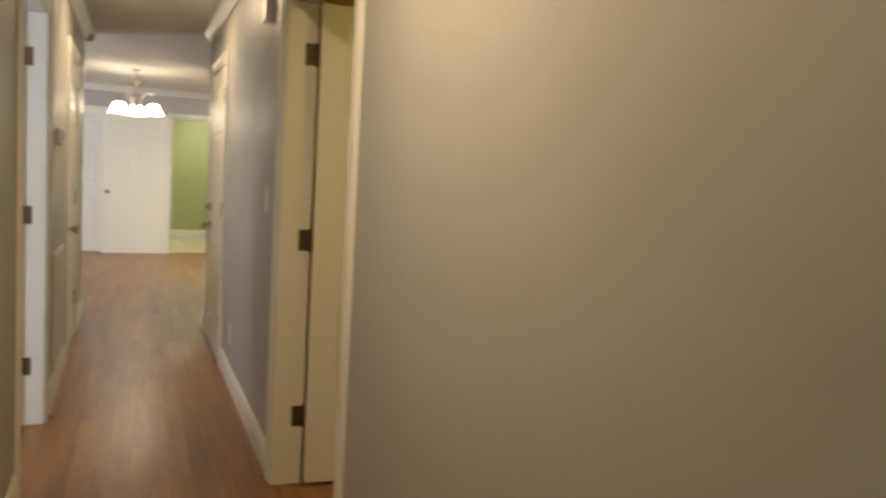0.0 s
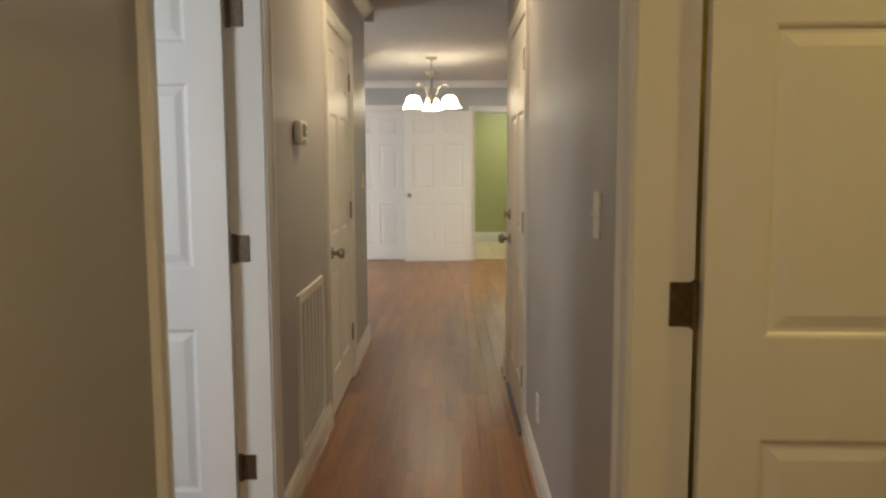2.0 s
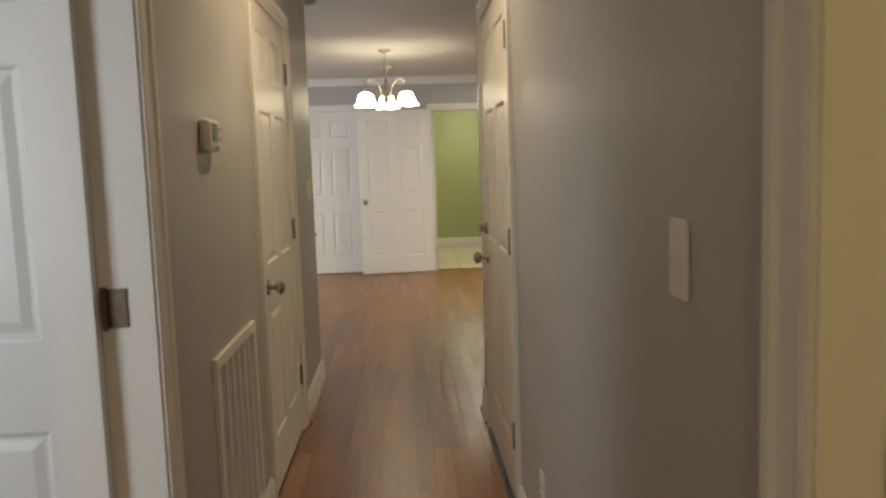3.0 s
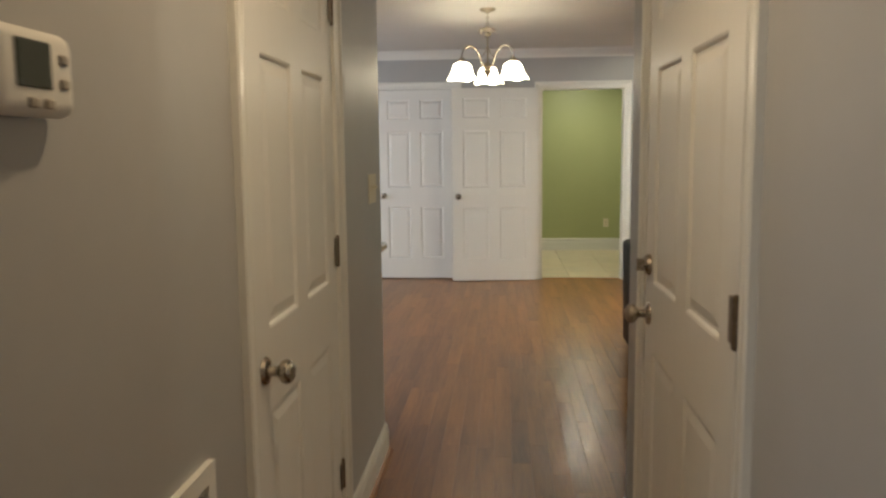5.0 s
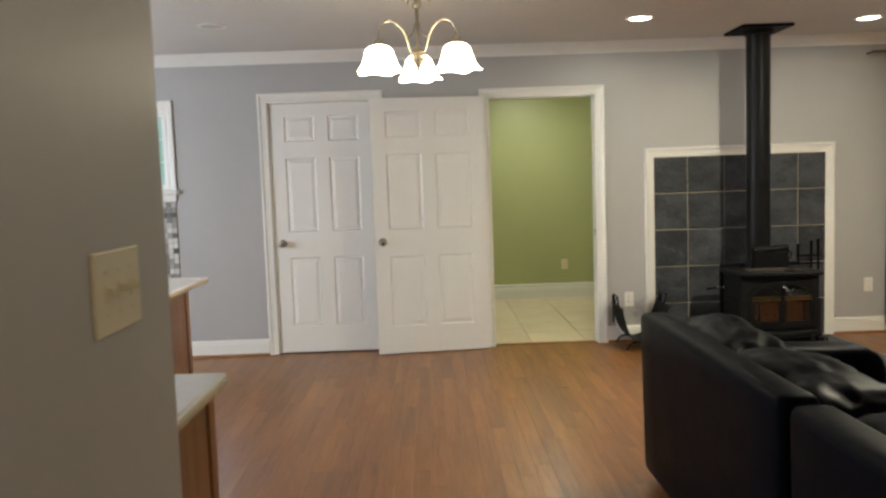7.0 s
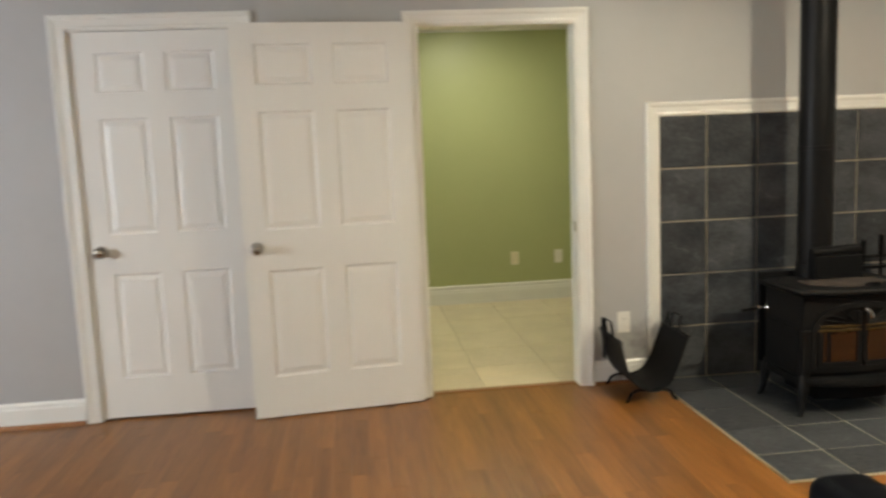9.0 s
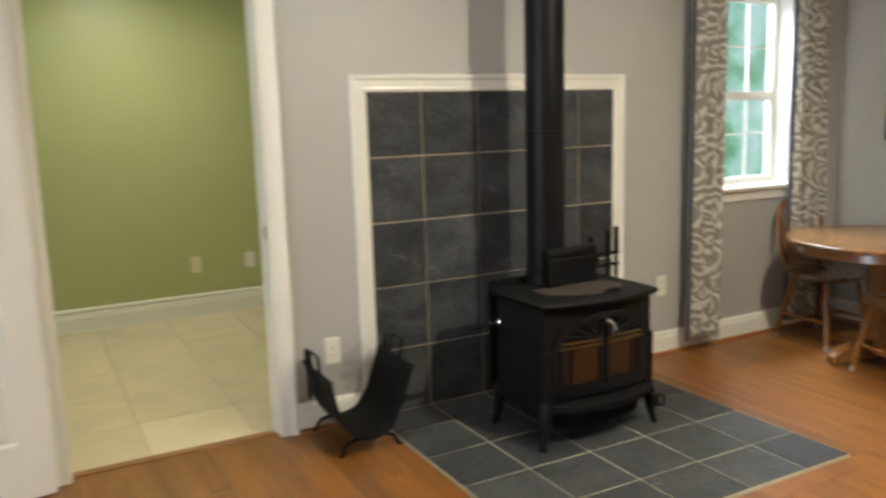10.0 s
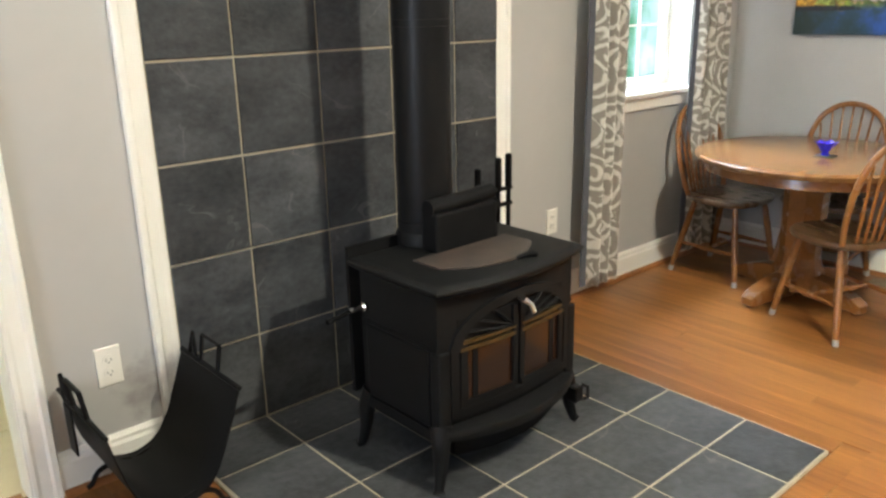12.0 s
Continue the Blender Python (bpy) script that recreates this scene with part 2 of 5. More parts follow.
def curtain_material():
    """Taupe cloth with pale woven scrolls: rings about scattered centres, broken by noise."""
    m = bpy.data.materials.new("scroll_curtain_cloth")
    m.use_nodes = True
    n, l = m.node_tree.nodes, m.node_tree.links
    b = n["Principled BSDF"]
    tc = n.new("ShaderNodeUVMap")
    warp = n.new("ShaderNodeTexNoise")
    warp.inputs["Scale"].default_value = 7
    l.new(tc.outputs[0], warp.inputs["Vector"])
    mixv = n.new("ShaderNodeMix")
    mixv.data_type = "VECTOR"
    mixv.inputs["Factor"].default_value = 0.07
    l.new(tc.outputs[0], mixv.inputs["A"])
    l.new(warp.outputs["Color"], mixv.inputs["B"])
    v = n.new("ShaderNodeTexVoronoi")
    v.inputs["Scale"].default_value = 7.4
    v.inputs["Randomness"].default_value = 0.9
    l.new(mixv.outputs["Result"], v.inputs["Vector"])
    # angle about the cell's centre turns the rings into spirals
    sub = n.new("ShaderNodeVectorMath")
    sub.operation = "SUBTRACT"
    l.new(mixv.outputs["Result"], sub.inputs[0])
    l.new(v.outputs["Position"], sub.inputs[1])
    sep = n.new("ShaderNodeSeparateXYZ")
    l.new(sub.outputs[0], sep.inputs[0])
    ang = n.new("ShaderNodeMath")
    ang.operation = "ARCTAN2"
    l.new(sep.outputs["X"], ang.inputs[0])
    l.new(sep.outputs["Y"], ang.inputs[1])
    ring = n.new("ShaderNodeMath")
    ring.operation = "MULTIPLY_ADD"
    l.new(v.outputs["Distance"], ring.inputs[0])
    ring.inputs[1].default_value = 23.0
    l.new(ang.outputs[0], ring.inputs[2])
    s = n.new("ShaderNodeMath")
    s.operation = "SINE"
    l.new(ring.outputs[0], s.inputs[0])
    nz = n.new("ShaderNodeTexNoise")
    nz.inputs["Scale"].default_value = 30
    nz.inputs["Detail"].default_value = 4
    l.new(tc.outputs[0], nz.inputs["Vector"])
    a2 = n.new("ShaderNodeMath")
    a2.operation = "MULTIPLY_ADD"
    l.new(nz.outputs["Fac"], a2.inputs[0])
    a2.inputs[1].default_value = 2.4
    l.new(s.outputs[0], a2.inputs[2])
    mr = n.new("ShaderNodeMapRange")
    mr.inputs["From Min"].default_value, mr.inputs["From Max"].default_value = 1.25, 1.80
    l.new(a2.outputs[0], mr.inputs["Value"])
    l.new(ramp_between(n, l, mr.outputs[0], ((0.0, (0.21, 0.195, 0.165)), (1.0, (0.52, 0.50, 0.45)))), b.inputs["Base Color"])
    b.inputs["Roughness"].default_value = 0.75
    b.inputs["Sheen Weight"].default_value = 0.3
    return m


CURTAIN = curtain_material()
LINING = material("dark_curtain_lining", (0.085, 0.090, 0.11), (0.065, 0.07, 0.085), 14, 0.8)


def painting_material(y0, y1, z0, z1):
    """Autumn trees over a blue lake, in blurred patches of colour."""
    m = bpy.data.materials.new("lake_painting")
    m.use_nodes = True
    n, l = m.node_tree.nodes, m.node_tree.links
    b = n["Principled BSDF"]
    geo = n.new("ShaderNodeNewGeometry")
    sep = n.new("ShaderNodeSeparateXYZ")
    l.new(geo.outputs["Position"], sep.inputs[0])
    u, w = n.new("ShaderNodeMapRange"), n.new("ShaderNodeMapRange")
    u.inputs["From Min"].default_value, u.inputs["From Max"].default_value = y1, y0
    w.inputs["From Min"].default_value, w.inputs["From Max"].default_value = z0, z1
    l.new(sep.outputs["Y"], u.inputs["Value"])
    l.new(sep.outputs["Z"], w.inputs["Value"])
    nz = n.new("ShaderNodeTexNoise")
    nz.inputs["Scale"].default_value, nz.inputs["Detail"].default_value = 11, 8
    l.new(geo.outputs["Position"], nz.inputs["Vector"])
    big = n.new("ShaderNodeTexNoise")
    big.inputs["Scale"].default_value, big.inputs["Detail"].default_value = 4.2, 4
    l.new(geo.outputs["Position"], big.inputs["Vector"])

    def madd(a, k, c):
        x = n.new("ShaderNodeMath")
        x.operation = "MULTIPLY_ADD"
        l.new(a, x.inputs[0])
        x.inputs[1].default_value = k
        if isinstance(c, float):
            x.inputs[2].default_value = c
        else:
            l.new(c, x.inputs[2])
        return x.outputs[0]

    hue = madd(big.outputs["Fac"], 0.55, madd(u.outputs[0], 0.85, -0.27))
    trees = ramp_between(n, l, hue, ((0.02, (0.30, 0.14, 0.01)), (0.16, (0.52, 0.22, 0.02)), (0.26, (0.20, 0.26, 0.03)), (0.36, (0.03, 0.06, 0.03)), (0.52, (0.07, 0.12, 0.12)), (0.66, (0.62, 0.34, 0.22)), (0.95, (0.70, 0.40, 0.18))))
    tone = ramp_between(n, l, nz.outputs["Fac"], ((0.38, (0.10, 0.10, 0.12)), (0.5, (0.65, 0.65, 0.65)), (0.64, (1.3, 1.3, 1.3))))
    mul = n.new("ShaderNodeMix")
    mul.data_type, mul.blend_type = "RGBA", "MULTIPLY"
    mul.inputs["Factor"].default_value = 1.0
    l.new(trees, mul.inputs["A"])
    l.new(tone, mul.inputs["B"])
    lakef = madd(nz.outputs["Fac"], 0.6, madd(u.outputs[0], 0.5, -0.1))
    lake = ramp_between(n, l, lakef, ((0.22, (0.012, 0.025, 0.022)), (0.36, (0.02, 0.05, 0.09)), (0.52, (0.03, 0.09, 0.38)), (0.70, (0.10, 0.20, 0.55)), (0.9, (0.34, 0.30, 0.40))))
    edge = madd(nz.outputs["Fac"], 0.22, w.outputs[0])
    msk = n.new("ShaderNodeMapRange")
    msk.inputs["From Min"].default_value, msk.inputs["From Max"].default_value = 0.36, 0.42
    l.new(edge, msk.inputs["Value"])
    fin = n.new("ShaderNodeMix")
    fin.data_type = "RGBA"
    l.new(msk.outputs[0], fin.inputs["Factor"])
    l.new(lake, fin.inputs["A"])
    l.new(mul.outputs["Result"], fin.inputs["B"])
    picture = fin.outputs["Result"]
    dab = n.new("ShaderNodeTexNoise")
    dab.inputs["Scale"].default_value, dab.inputs["Detail"].default_value = 38, 6
    l.new(geo.outputs["Position"], dab.inputs["Vector"])
    dabs = ramp_between(n, l, dab.outputs["Fac"], ((0.36, (0.12, 0.12, 0.14)), (0.5, (0.7, 0.7, 0.7)), (0.62, (1.35, 1.35, 1.3))))

    def blob(under, u0, w0, ru, rw, colour, ragged):
        """One patch of paint of uneven outline, laid over what is under it."""
        total = None
        for src, at, half in ((u.outputs[0], u0, ru), (w.outputs[0], w0, rw)):
            x = madd(src, 1.0 / half, -at / half)
            sq = n.new("ShaderNodeMath")
            sq.operation = "MULTIPLY"
            l.new(x, sq.inputs[0])
            l.new(x, sq.inputs[1])
            total = sq.outputs[0] if total is None else madd(sq.outputs[0], 1.0, total)
        far = madd(dab.outputs["Fac"], -1.6 * ragged, madd(nz.outputs["Fac"], -ragged, madd(total, 1.0, ragged * 1.3)))
        m1 = n.new("ShaderNodeMapRange")
        m1.inputs["From Min"].default_value, m1.inputs["From Max"].default_value = 1.5, 0.5
        l.new(far, m1.inputs["Value"])
        shade = n.new("ShaderNodeMix")
        shade.data_type, shade.blend_type = "RGBA", "MULTIPLY"
        shade.inputs["Factor"].default_value = 0.75
        shade.inputs["A"].default_value = (*colour, 1)
        l.new(dabs, shade.inputs["B"])
        mx = n.new("ShaderNodeMix")
        mx.data_type = "RGBA"
        l.new(m1.outputs[0], mx.inputs["Factor"])
        l.new(under, mx.inputs["A"])
        l.new(shade.outputs["Result"], mx.inputs["B"])
        return mx.outputs["Result"]

    for patch in ((0.30, 0.62, 0.34, 0.24, (0.55, 0.30, 0.20), 3.0), (0.45, 0.90, 0.40, 0.16, (0.80, 0.36, 0.14), 2.5),
                  (0.22, 0.78, 0.15, 0.15, (0.24, 0.22, 0.05), 5.0), (0.07, 0.92, 0.12, 0.10, (0.42, 0.19, 0.03), 4.0),
                  (0.41, 0.56, 0.07, 0.10, (0.24, 0.22, 0.42), 3.0), (0.055, 0.68, 0.011, 0.24, (0.03, 0.02, 0.015), 1.0),
                  (0.125, 0.68, 0.011, 0.22, (0.02, 0.015, 0.012), 1.0), (0.225, 0.60, 0.007, 0.14, (0.05, 0.03, 0.02), 1.0),
                  (0.20, 0.46, 0.13, 0.10, (0.02, 0.03, 0.045), 4.0), (0.36, 0.36, 0.12, 0.035, (0.50, 0.48, 0.52), 2.0),
                  (0.60, 0.50, 0.11, 0.24, (0.012, 0.02, 0.016), 3.0), (0.055, 0.42, 0.062, 0.13, (0.60, 0.36, 0.05), 2.0),
                  (0.145, 0.355, 0.050, 0.085, (0.30, 0.36, 0.08), 2.0), (0.13, 0.255, 0.16, 0.025, (0.012, 0.014, 0.018), 2.0)):
        picture = blob(picture, *patch)
    across = madd(u.outputs[0], 1.0, -0.36)
    square = n.new("ShaderNodeMath")
    square.operation = "MULTIPLY"
    l.new(across, square.inputs[0])
    l.new(across, square.inputs[1])
    arch = madd(square.outputs[0], 4.5, madd(w.outputs[0], 1.0, -0.44))
    deck = n.new("ShaderNodeMath")
    deck.operation = "COMPARE"
    l.new(arch, deck.inputs[0])
    deck.inputs[1].default_value, deck.inputs[2].default_value = 0.0, 0.022
    near = n.new("ShaderNodeMath")
    near.operation = "COMPARE"
    l.new(across, near.inputs[0])
    near.inputs[1].default_value, near.inputs[2].default_value = 0.0, 0.14
    both = n.new("ShaderNodeMath")
    both.operation = "MULTIPLY"
    l.new(deck.outputs[0], both.inputs[0])
    l.new(near.outputs[0], both.inputs[1])
    span = n.new("ShaderNodeMix")
    span.data_type = "RGBA"
    l.new(both.outputs[0], span.inputs["Factor"])
    l.new(picture, span.inputs["A"])
    span.inputs["B"].default_value = (0.02, 0.02, 0.05, 1)
    l.new(span.outputs["Result"], b.inputs["Base Color"])
    b.inputs["Roughness"].default_value = 0.35
    return m


def outside_material():
    m = bpy.data.materials.new("garden_backdrop")
    m.use_nodes = True
    n, l = m.node_tree.nodes, m.node_tree.links
    geo = n.new("ShaderNodeNewGeometry")
    nz = n.new("ShaderNodeTexNoise")
    nz.inputs["Scale"].default_value, nz.inputs["Detail"].default_value = 1.5, 7
    l.new(geo.outputs["Position"], nz.inputs["Vector"])
    col = ramp_between(n, l, nz.outputs["Fac"], ((0.36, (0.16, 0.46, 0.24)), (0.46, (0.34, 0.72, 0.52)), (0.56, (0.55, 0.86, 0.80)), (0.68, (0.86, 0.97, 1.0))))
    b = n["Principled BSDF"]
    b.inputs["Base Color"].default_value = (0, 0, 0, 1)
    l.new(col, b.inputs["Emission Color"])
    b.inputs["Emission Strength"].default_value = 0.85
    return m


# ---------------------------------------------------------------- mesh helpers


def box(bm, x0, x1, y0, y1, z0, z1):
    v = [bm.verts.new((x, y, z)) for x in (x0, x1) for y in (y0, y1) for z in (z0, z1)]
    for f in ((0, 1, 3, 2), (4, 6, 7, 5), (0, 4, 5, 1), (2, 3, 7, 6), (0, 2, 6, 4), (1, 5, 7, 3)):
        bm.faces.new([v[i] for i in f])
    return bm


def soft(bm, w, seg=2):
    bmesh.ops.recalc_face_normals(bm, faces=bm.faces)
    edges = [e for e in bm.edges if len(e.link_faces) == 2 and e.calc_face_angle(0) > 0.5]
    bmesh.ops.bevel(bm, geom=edges, offset=w, segments=seg, affect="EDGES", profile=0.5, clamp_overlap=True)
    return bm


def bbox(x0, x1, y0, y1, z0, z1, w=0.004, seg=2):
    return soft(box(bmesh.new(), x0, x1, y0, y1, z0, z1), w, seg)


def rings(bm, loops, cap0=True, cap1=True, closed=False):
    vs = [[bm.verts.new(p) for p in lp] for lp in loops]
    k = len(loops[0])
    pairs = list(zip(vs, vs[1:])) + ([(vs[-1], vs[0])] if closed else [])
    for a, b in pairs:
        for i in range(k):
            j = (i + 1) % k
            bm.faces.new((a[i], a[j], b[j], b[i]))
    if not closed:
        if cap0:
            bm.faces.new(vs[0][::-1])
        if cap1:
            bm.faces.new(vs[-1])
    return bm


def lathe(bm, profile, n=20, m=Matrix(), cap0=True, cap1=True):
    loops = [[m @ Vector((r * math.cos(2 * math.pi * i / n), r * math.sin(2 * math.pi * i / n), z)) for i in range(n)] for r, z in profile]
    return rings(bm, loops, cap0, cap1)


def tube(bm, pts, radii, n=8, flat=1.0):
    pts = [Vector(p) for p in pts]
    if not isinstance(radii, (list, tuple)):
        radii = [radii] * len(pts)
    loops, ref = [], None
    for i, p in enumerate(pts):
        d = (pts[min(i + 1, len(pts) - 1)] - pts[max(i - 1, 0)]).normalized()
        if ref is None:
            ref = Vector((0, 0, 1)) if abs(d.z) < 0.9 else Vector((1, 0, 0))
        a = d.cross(ref).normalized()
        b = a.cross(d).normalized()
        ref = b
        loops.append([p + radii[i] * (math.cos(2 * math.pi * k / n) * a + flat * math.sin(2 * math.pi * k / n) * b) for k in range(n)])
    return rings(bm, loops)


def curve_pts(ctrl, n=8):
    """Catmull-Rom through the control points."""
    c = [Vector(p) for p in ctrl]
    c = [2 * c[0] - c[1]] + c + [2 * c[-1] - c[-2]]
    out = []
    for i in range(1, len(c) - 2):
        for k in range(n):
            t = k / n
            a, b, d, e = c[i - 1], c[i], c[i + 1], c[i + 2]
            out.append(0.5 * (2 * b + (d - a) * t + (2 * a - 5 * b + 4 * d - e) * t * t + (3 * b - a - 3 * d + e) * t ** 3))
    out.append(c[-2])
    return out


def finish(name, bm, mat, smooth=False):
    bmesh.ops.recalc_face_normals(bm, faces=bm.faces)
    me = bpy.data.meshes.new(name)
    bm.to_mesh(me)
    bm.free()
    me.materials.append(mat)
    if smooth:
        for p in me.polygons:
            p.use_smooth = True
        me.set_sharp_from_angle(angle=radians(40))
    return me


def part(name, bm, mat, parent, label="", m=None, smooth=False):
    ob = new(name, finish(name, bm, mat, smooth))
    ob.parent = parent
    if m is not None:
        ob.matrix_local = m
    return tagged(ob, label)


def piece(name, me, parent, m):
    ob = new(name, me)
    ob.parent = parent
    ob.matrix_local = m
    return ob


def thing(name, label, category, m=None, group="", kind=""):
    ob = new(name)
    ob.empty_display_size = 0.1
    if m is not None:
        ob.matrix_world = m
    return tagged(ob, label, category, group, kind)


def solid(name, bm, mat, label, category, m=None, group="", kind="", smooth=False):
    ob = new(name, finish(name, bm, mat, smooth))
    if m is not None:
        ob.matrix_world = m
    return tagged(ob, label, category, group, kind)


def structure(name, bm, mat, label="", category="", smooth=False):
    return solid(name, bm, mat, label, category, kind="structure", smooth=smooth)
# ---------------------------------------------------------------- structure


def wall(name, axis, p0, p1, a0, a1, openings, mat, label, top=CEIL):
    bm = bmesh.new()

    def blk(s0, s1, z0, z1):
        if s1 - s0 > 1e-4 and z1 - z0 > 1e-4:
            if axis == "x":
                box(bm, s0, s1, p0, p1, z0, z1)
            else:
                box(bm, p0, p1, s0, s1, z0, z1)
    at = a0
    for o0, o1, z0, z1 in sorted(openings):
        blk(at, o0, 0, top)
        blk(o0, o1, 0, z0)
        blk(o0, o1, z1, top)
        at = o1
    blk(at, a1, 0, top)
    return structure(name, bm, mat, label, "wall")


NORTH = 10.6
wall("wall_hall_left", "y", -0.12, 0.0, -3.2, 5.585, [(1.43, 2.43, 0, 2.06), (3.745, 4.66, 0, 2.06)], PAINT, "grey painted hall wall with two doorways")
wall("wall_hall_right", "y", 0.98, 1.10, 1.372, 4.84, [(3.545, 4.520, 0, 2.07)], PAINT, "grey painted hall wall with the outer door")
wall("wall_hall_right_south", "y", 1.01, 1.10, -3.2, 0.372, [], PAINT, "grey painted hall wall set back before the bathroom door")
structure("wall_bath_head", rings(bmesh.new(), [[(x, 0.372, z) for x, z in ((1.01, 2.06), (1.10, 2.06), (1.10, CEIL), (1.01, CEIL))], [(x, 1.372, z) for x, z in ((0.98, 2.06), (1.10, 2.06), (1.10, CEIL), (0.98, CEIL))]]), PAINT, "grey painted wall over the bathroom door", "wall")
wall("wall_hall_end", "x", -3.32, -3.2, -0.12, 1.15, [], PAINT, "grey painted wall closing the hall")
wall("wall_kitchen_south", "x", 5.465, 5.585, -4.0, -0.12, [], PAINT, "grey painted kitchen wall")
wall("wall_living_south", "x", 4.72, 4.84, 1.10, 5.56, [], PAINT, "grey painted living room wall")
wall("wall_east", "y", 5.56, 5.68, 4.72, 10.72, [], PAINT, "grey painted wall behind the dining table")
wall("wall_west", "y", -4.12, -4.0, 5.465, 10.72, [(7.15, 8.85, 0.9, 2.1)], PAINT, "grey painted kitchen wall")
wall("wall_north", "x", NORTH, 10.72, -4.0, 5.56,
     [(-0.838, 0.042, 0, 2.06), (0.940, 1.824, 0, 2.04), (-2.48, -1.65, 1.38, 2.02), (4.45, 5.11, 0.928, 2.06)], PAINT, "grey painted wall with doors and windows")
wall("wall_green_north", "x", 13.15, 13.27, 0.2, 3.0, [], GREEN, "olive green painted wall of the next room")
wall("wall_green_west", "y", 0.08, 0.2, 10.72, 13.27, [], GREEN, "olive green painted wall of the next room")
wall("wall_green_east", "y", 3.0, 3.12, 10.72, 13.27, [], GREEN, "olive green painted wall of the next room")
wall("wall_bedroom_south", "x", 0.3, 0.42, -2.9, -0.12, [(-2.25, -1.25, 0.9, 2.06)], PAINT, "grey painted bedroom wall")
wall("wall_bedroom_north", "x", 3.4, 3.52, -2.9, -0.12, [], PAINT, "grey painted bedroom wall")
wall("wall_bedroom_west", "y", -3.02, -2.9, 0.3, 3.52, [], PAINT, "grey painted bedroom wall")
wall("wall_closet_back", "x", 11.3, 11.42, -1.1, 0.08, [], PAINT, "plain closet wall")
wall("wall_closet_west", "y", -1.1, -0.98, 10.72, 11.3, [], PAINT, "plain closet wall")
wall("wall_hall_closet", "y", -0.9, -0.78, 3.52, 5.465, [], PAINT, "plain closet wall")
wall("wall_garage", "y", 1.9, 2.02, 3.4, 4.72, [], PAINT, "plain wall behind the outer door")
wall("wall_garage_south", "x", 3.28, 3.4, 1.10, 2.02, [], PAINT, "plain wall behind the outer door")
wall("wall_bath_south", "x", -0.5, -0.38, 1.10, 3.0, [], YELLOW, "yellow painted bathroom wall")
wall("wall_bath_north", "x", 2.3, 2.42, 1.10, 3.0, [], YELLOW, "yellow painted bathroom wall")
wall("wall_bath_east", "y", 3.0, 3.12, -0.5, 2.42, [], YELLOW, "yellow painted bathroom wall")

structure("ceiling", box(bmesh.new(), -4.12, 5.68, -3.32, 13.27, CEIL, CEIL + 0.12), CEILING, "flat painted ceiling", "ceiling")
structure("ground", box(bmesh.new(), -300, 300, -300, 300, -0.34, -0.30), material("lawn", (0.05, 0.09, 0.03), (0.08, 0.13, 0.04), 1.5, 0.9), "mown lawn outside the house", "ground")
structure("floor_slab", box(bmesh.new(), -4.12, 5.68, -3.32, 13.27, -0.30, -0.012), SUBFLOOR, "dark subfloor under the boards", "floor")
back = structure("backdrop", box(bmesh.new(), -18, 18, 19, 19.2, -0.3, 10), outside_material(), "bright blurred garden trees beyond the windows", "backdrop")

# door linings, casings, skirting and cornice
CASING = [(0.0, 0.0), (0.0, 0.009), (0.010, 0.012), (0.020, 0.010), (0.048, 0.013), (0.056, 0.019), (0.072, 0.020), (0.076, 0.016), (0.076, 0.0)]


def frame_trim(name, M, a, b, h, label, legs=True, z0=0.0, width=0.076, closed=False, mat=None):
    """Mitred moulding round an opening from a to b; M takes (along, out, up) to the world."""
    bm = bmesh.new()
    k = width / 0.076
    loops = []
    corners = [(a, z0, -1, 0), (a, h, -1, 1), (b, h, 1, 1), (b, z0, 1, 0)]
    if closed:
        corners = [(a, z0, -1, -1), (a, h, -1, 1), (b, h, 1, 1), (b, z0, 1, -1)]
    for s, z, ds, dz in corners:
        loops.append([M @ Vector((s + ds * u * k, -v, z + dz * u * k)) for u, v in CASING])
    rings(bm, loops, closed=closed)
    return structure(name, bm, mat or WHITE, label, "trim")


def lining(name, M, a, b, h, depth=0.12, t=0.02):
    bm = bmesh.new()
    for s0, s1, z0, z1 in ((a, a + t, 0, h), (b - t, b, 0, h), (a + t, b - t, h - t, h)):
        c = [M @ Vector((s, o, z)) for s in (s0, s1) for o in (-0.001, depth + 0.001) for z in (z0, z1)]
        v = [bm.verts.new(p) for p in c]
        for f in ((0, 1, 3, 2), (4, 6, 7, 5), (0, 4, 5, 1), (2, 3, 7, 6), (0, 2, 6, 4), (1, 5, 7, 3)):
            bm.faces.new([v[i] for i in f])
    return structure(name, bm, WHITE, "white painted door lining", "trim")


M_NORTH = Matrix.Translation((0, NORTH, 0))
M_LEFT = Matrix(((0, -1, 0, 0), (1, 0, 0, 0), (0, 0, 1, 0), (0, 0, 0, 1)))
M_RIGHT = Matrix(((0, 1, 0, 0.98), (1, 0, 0, 0), (0, 0, 1, 0), (0, 0, 0, 1)))
M_BATH = Matrix(((-0.03, 1, 0, 0.98 + 0.03 * 1.372), (1, 0, 0, 0), (0, 0, 1, 0), (0, 0, 0, 1)))
for nm, M, a, b, h in (("trim_bedroom_door", M_LEFT, 1.43, 2.43, 2.06), ("trim_hall_closet", M_LEFT, 3.745, 4.66, 2.06),
                       ("trim_bath_door", M_BATH, 0.372, 1.372, 2.06), ("trim_garage_door", M_RIGHT, 3.545, 4.520, 2.07),
                       ("trim_closet", M_NORTH, -0.838, 0.042, 2.06), ("trim_passage", M_NORTH, 0.940, 1.824, 2.04)):
    frame_trim(nm, M, a + 0.014, b - 0.014, h - 0.014, "white moulded door casing")
    lining(nm + "_lining", M, a, b, h)

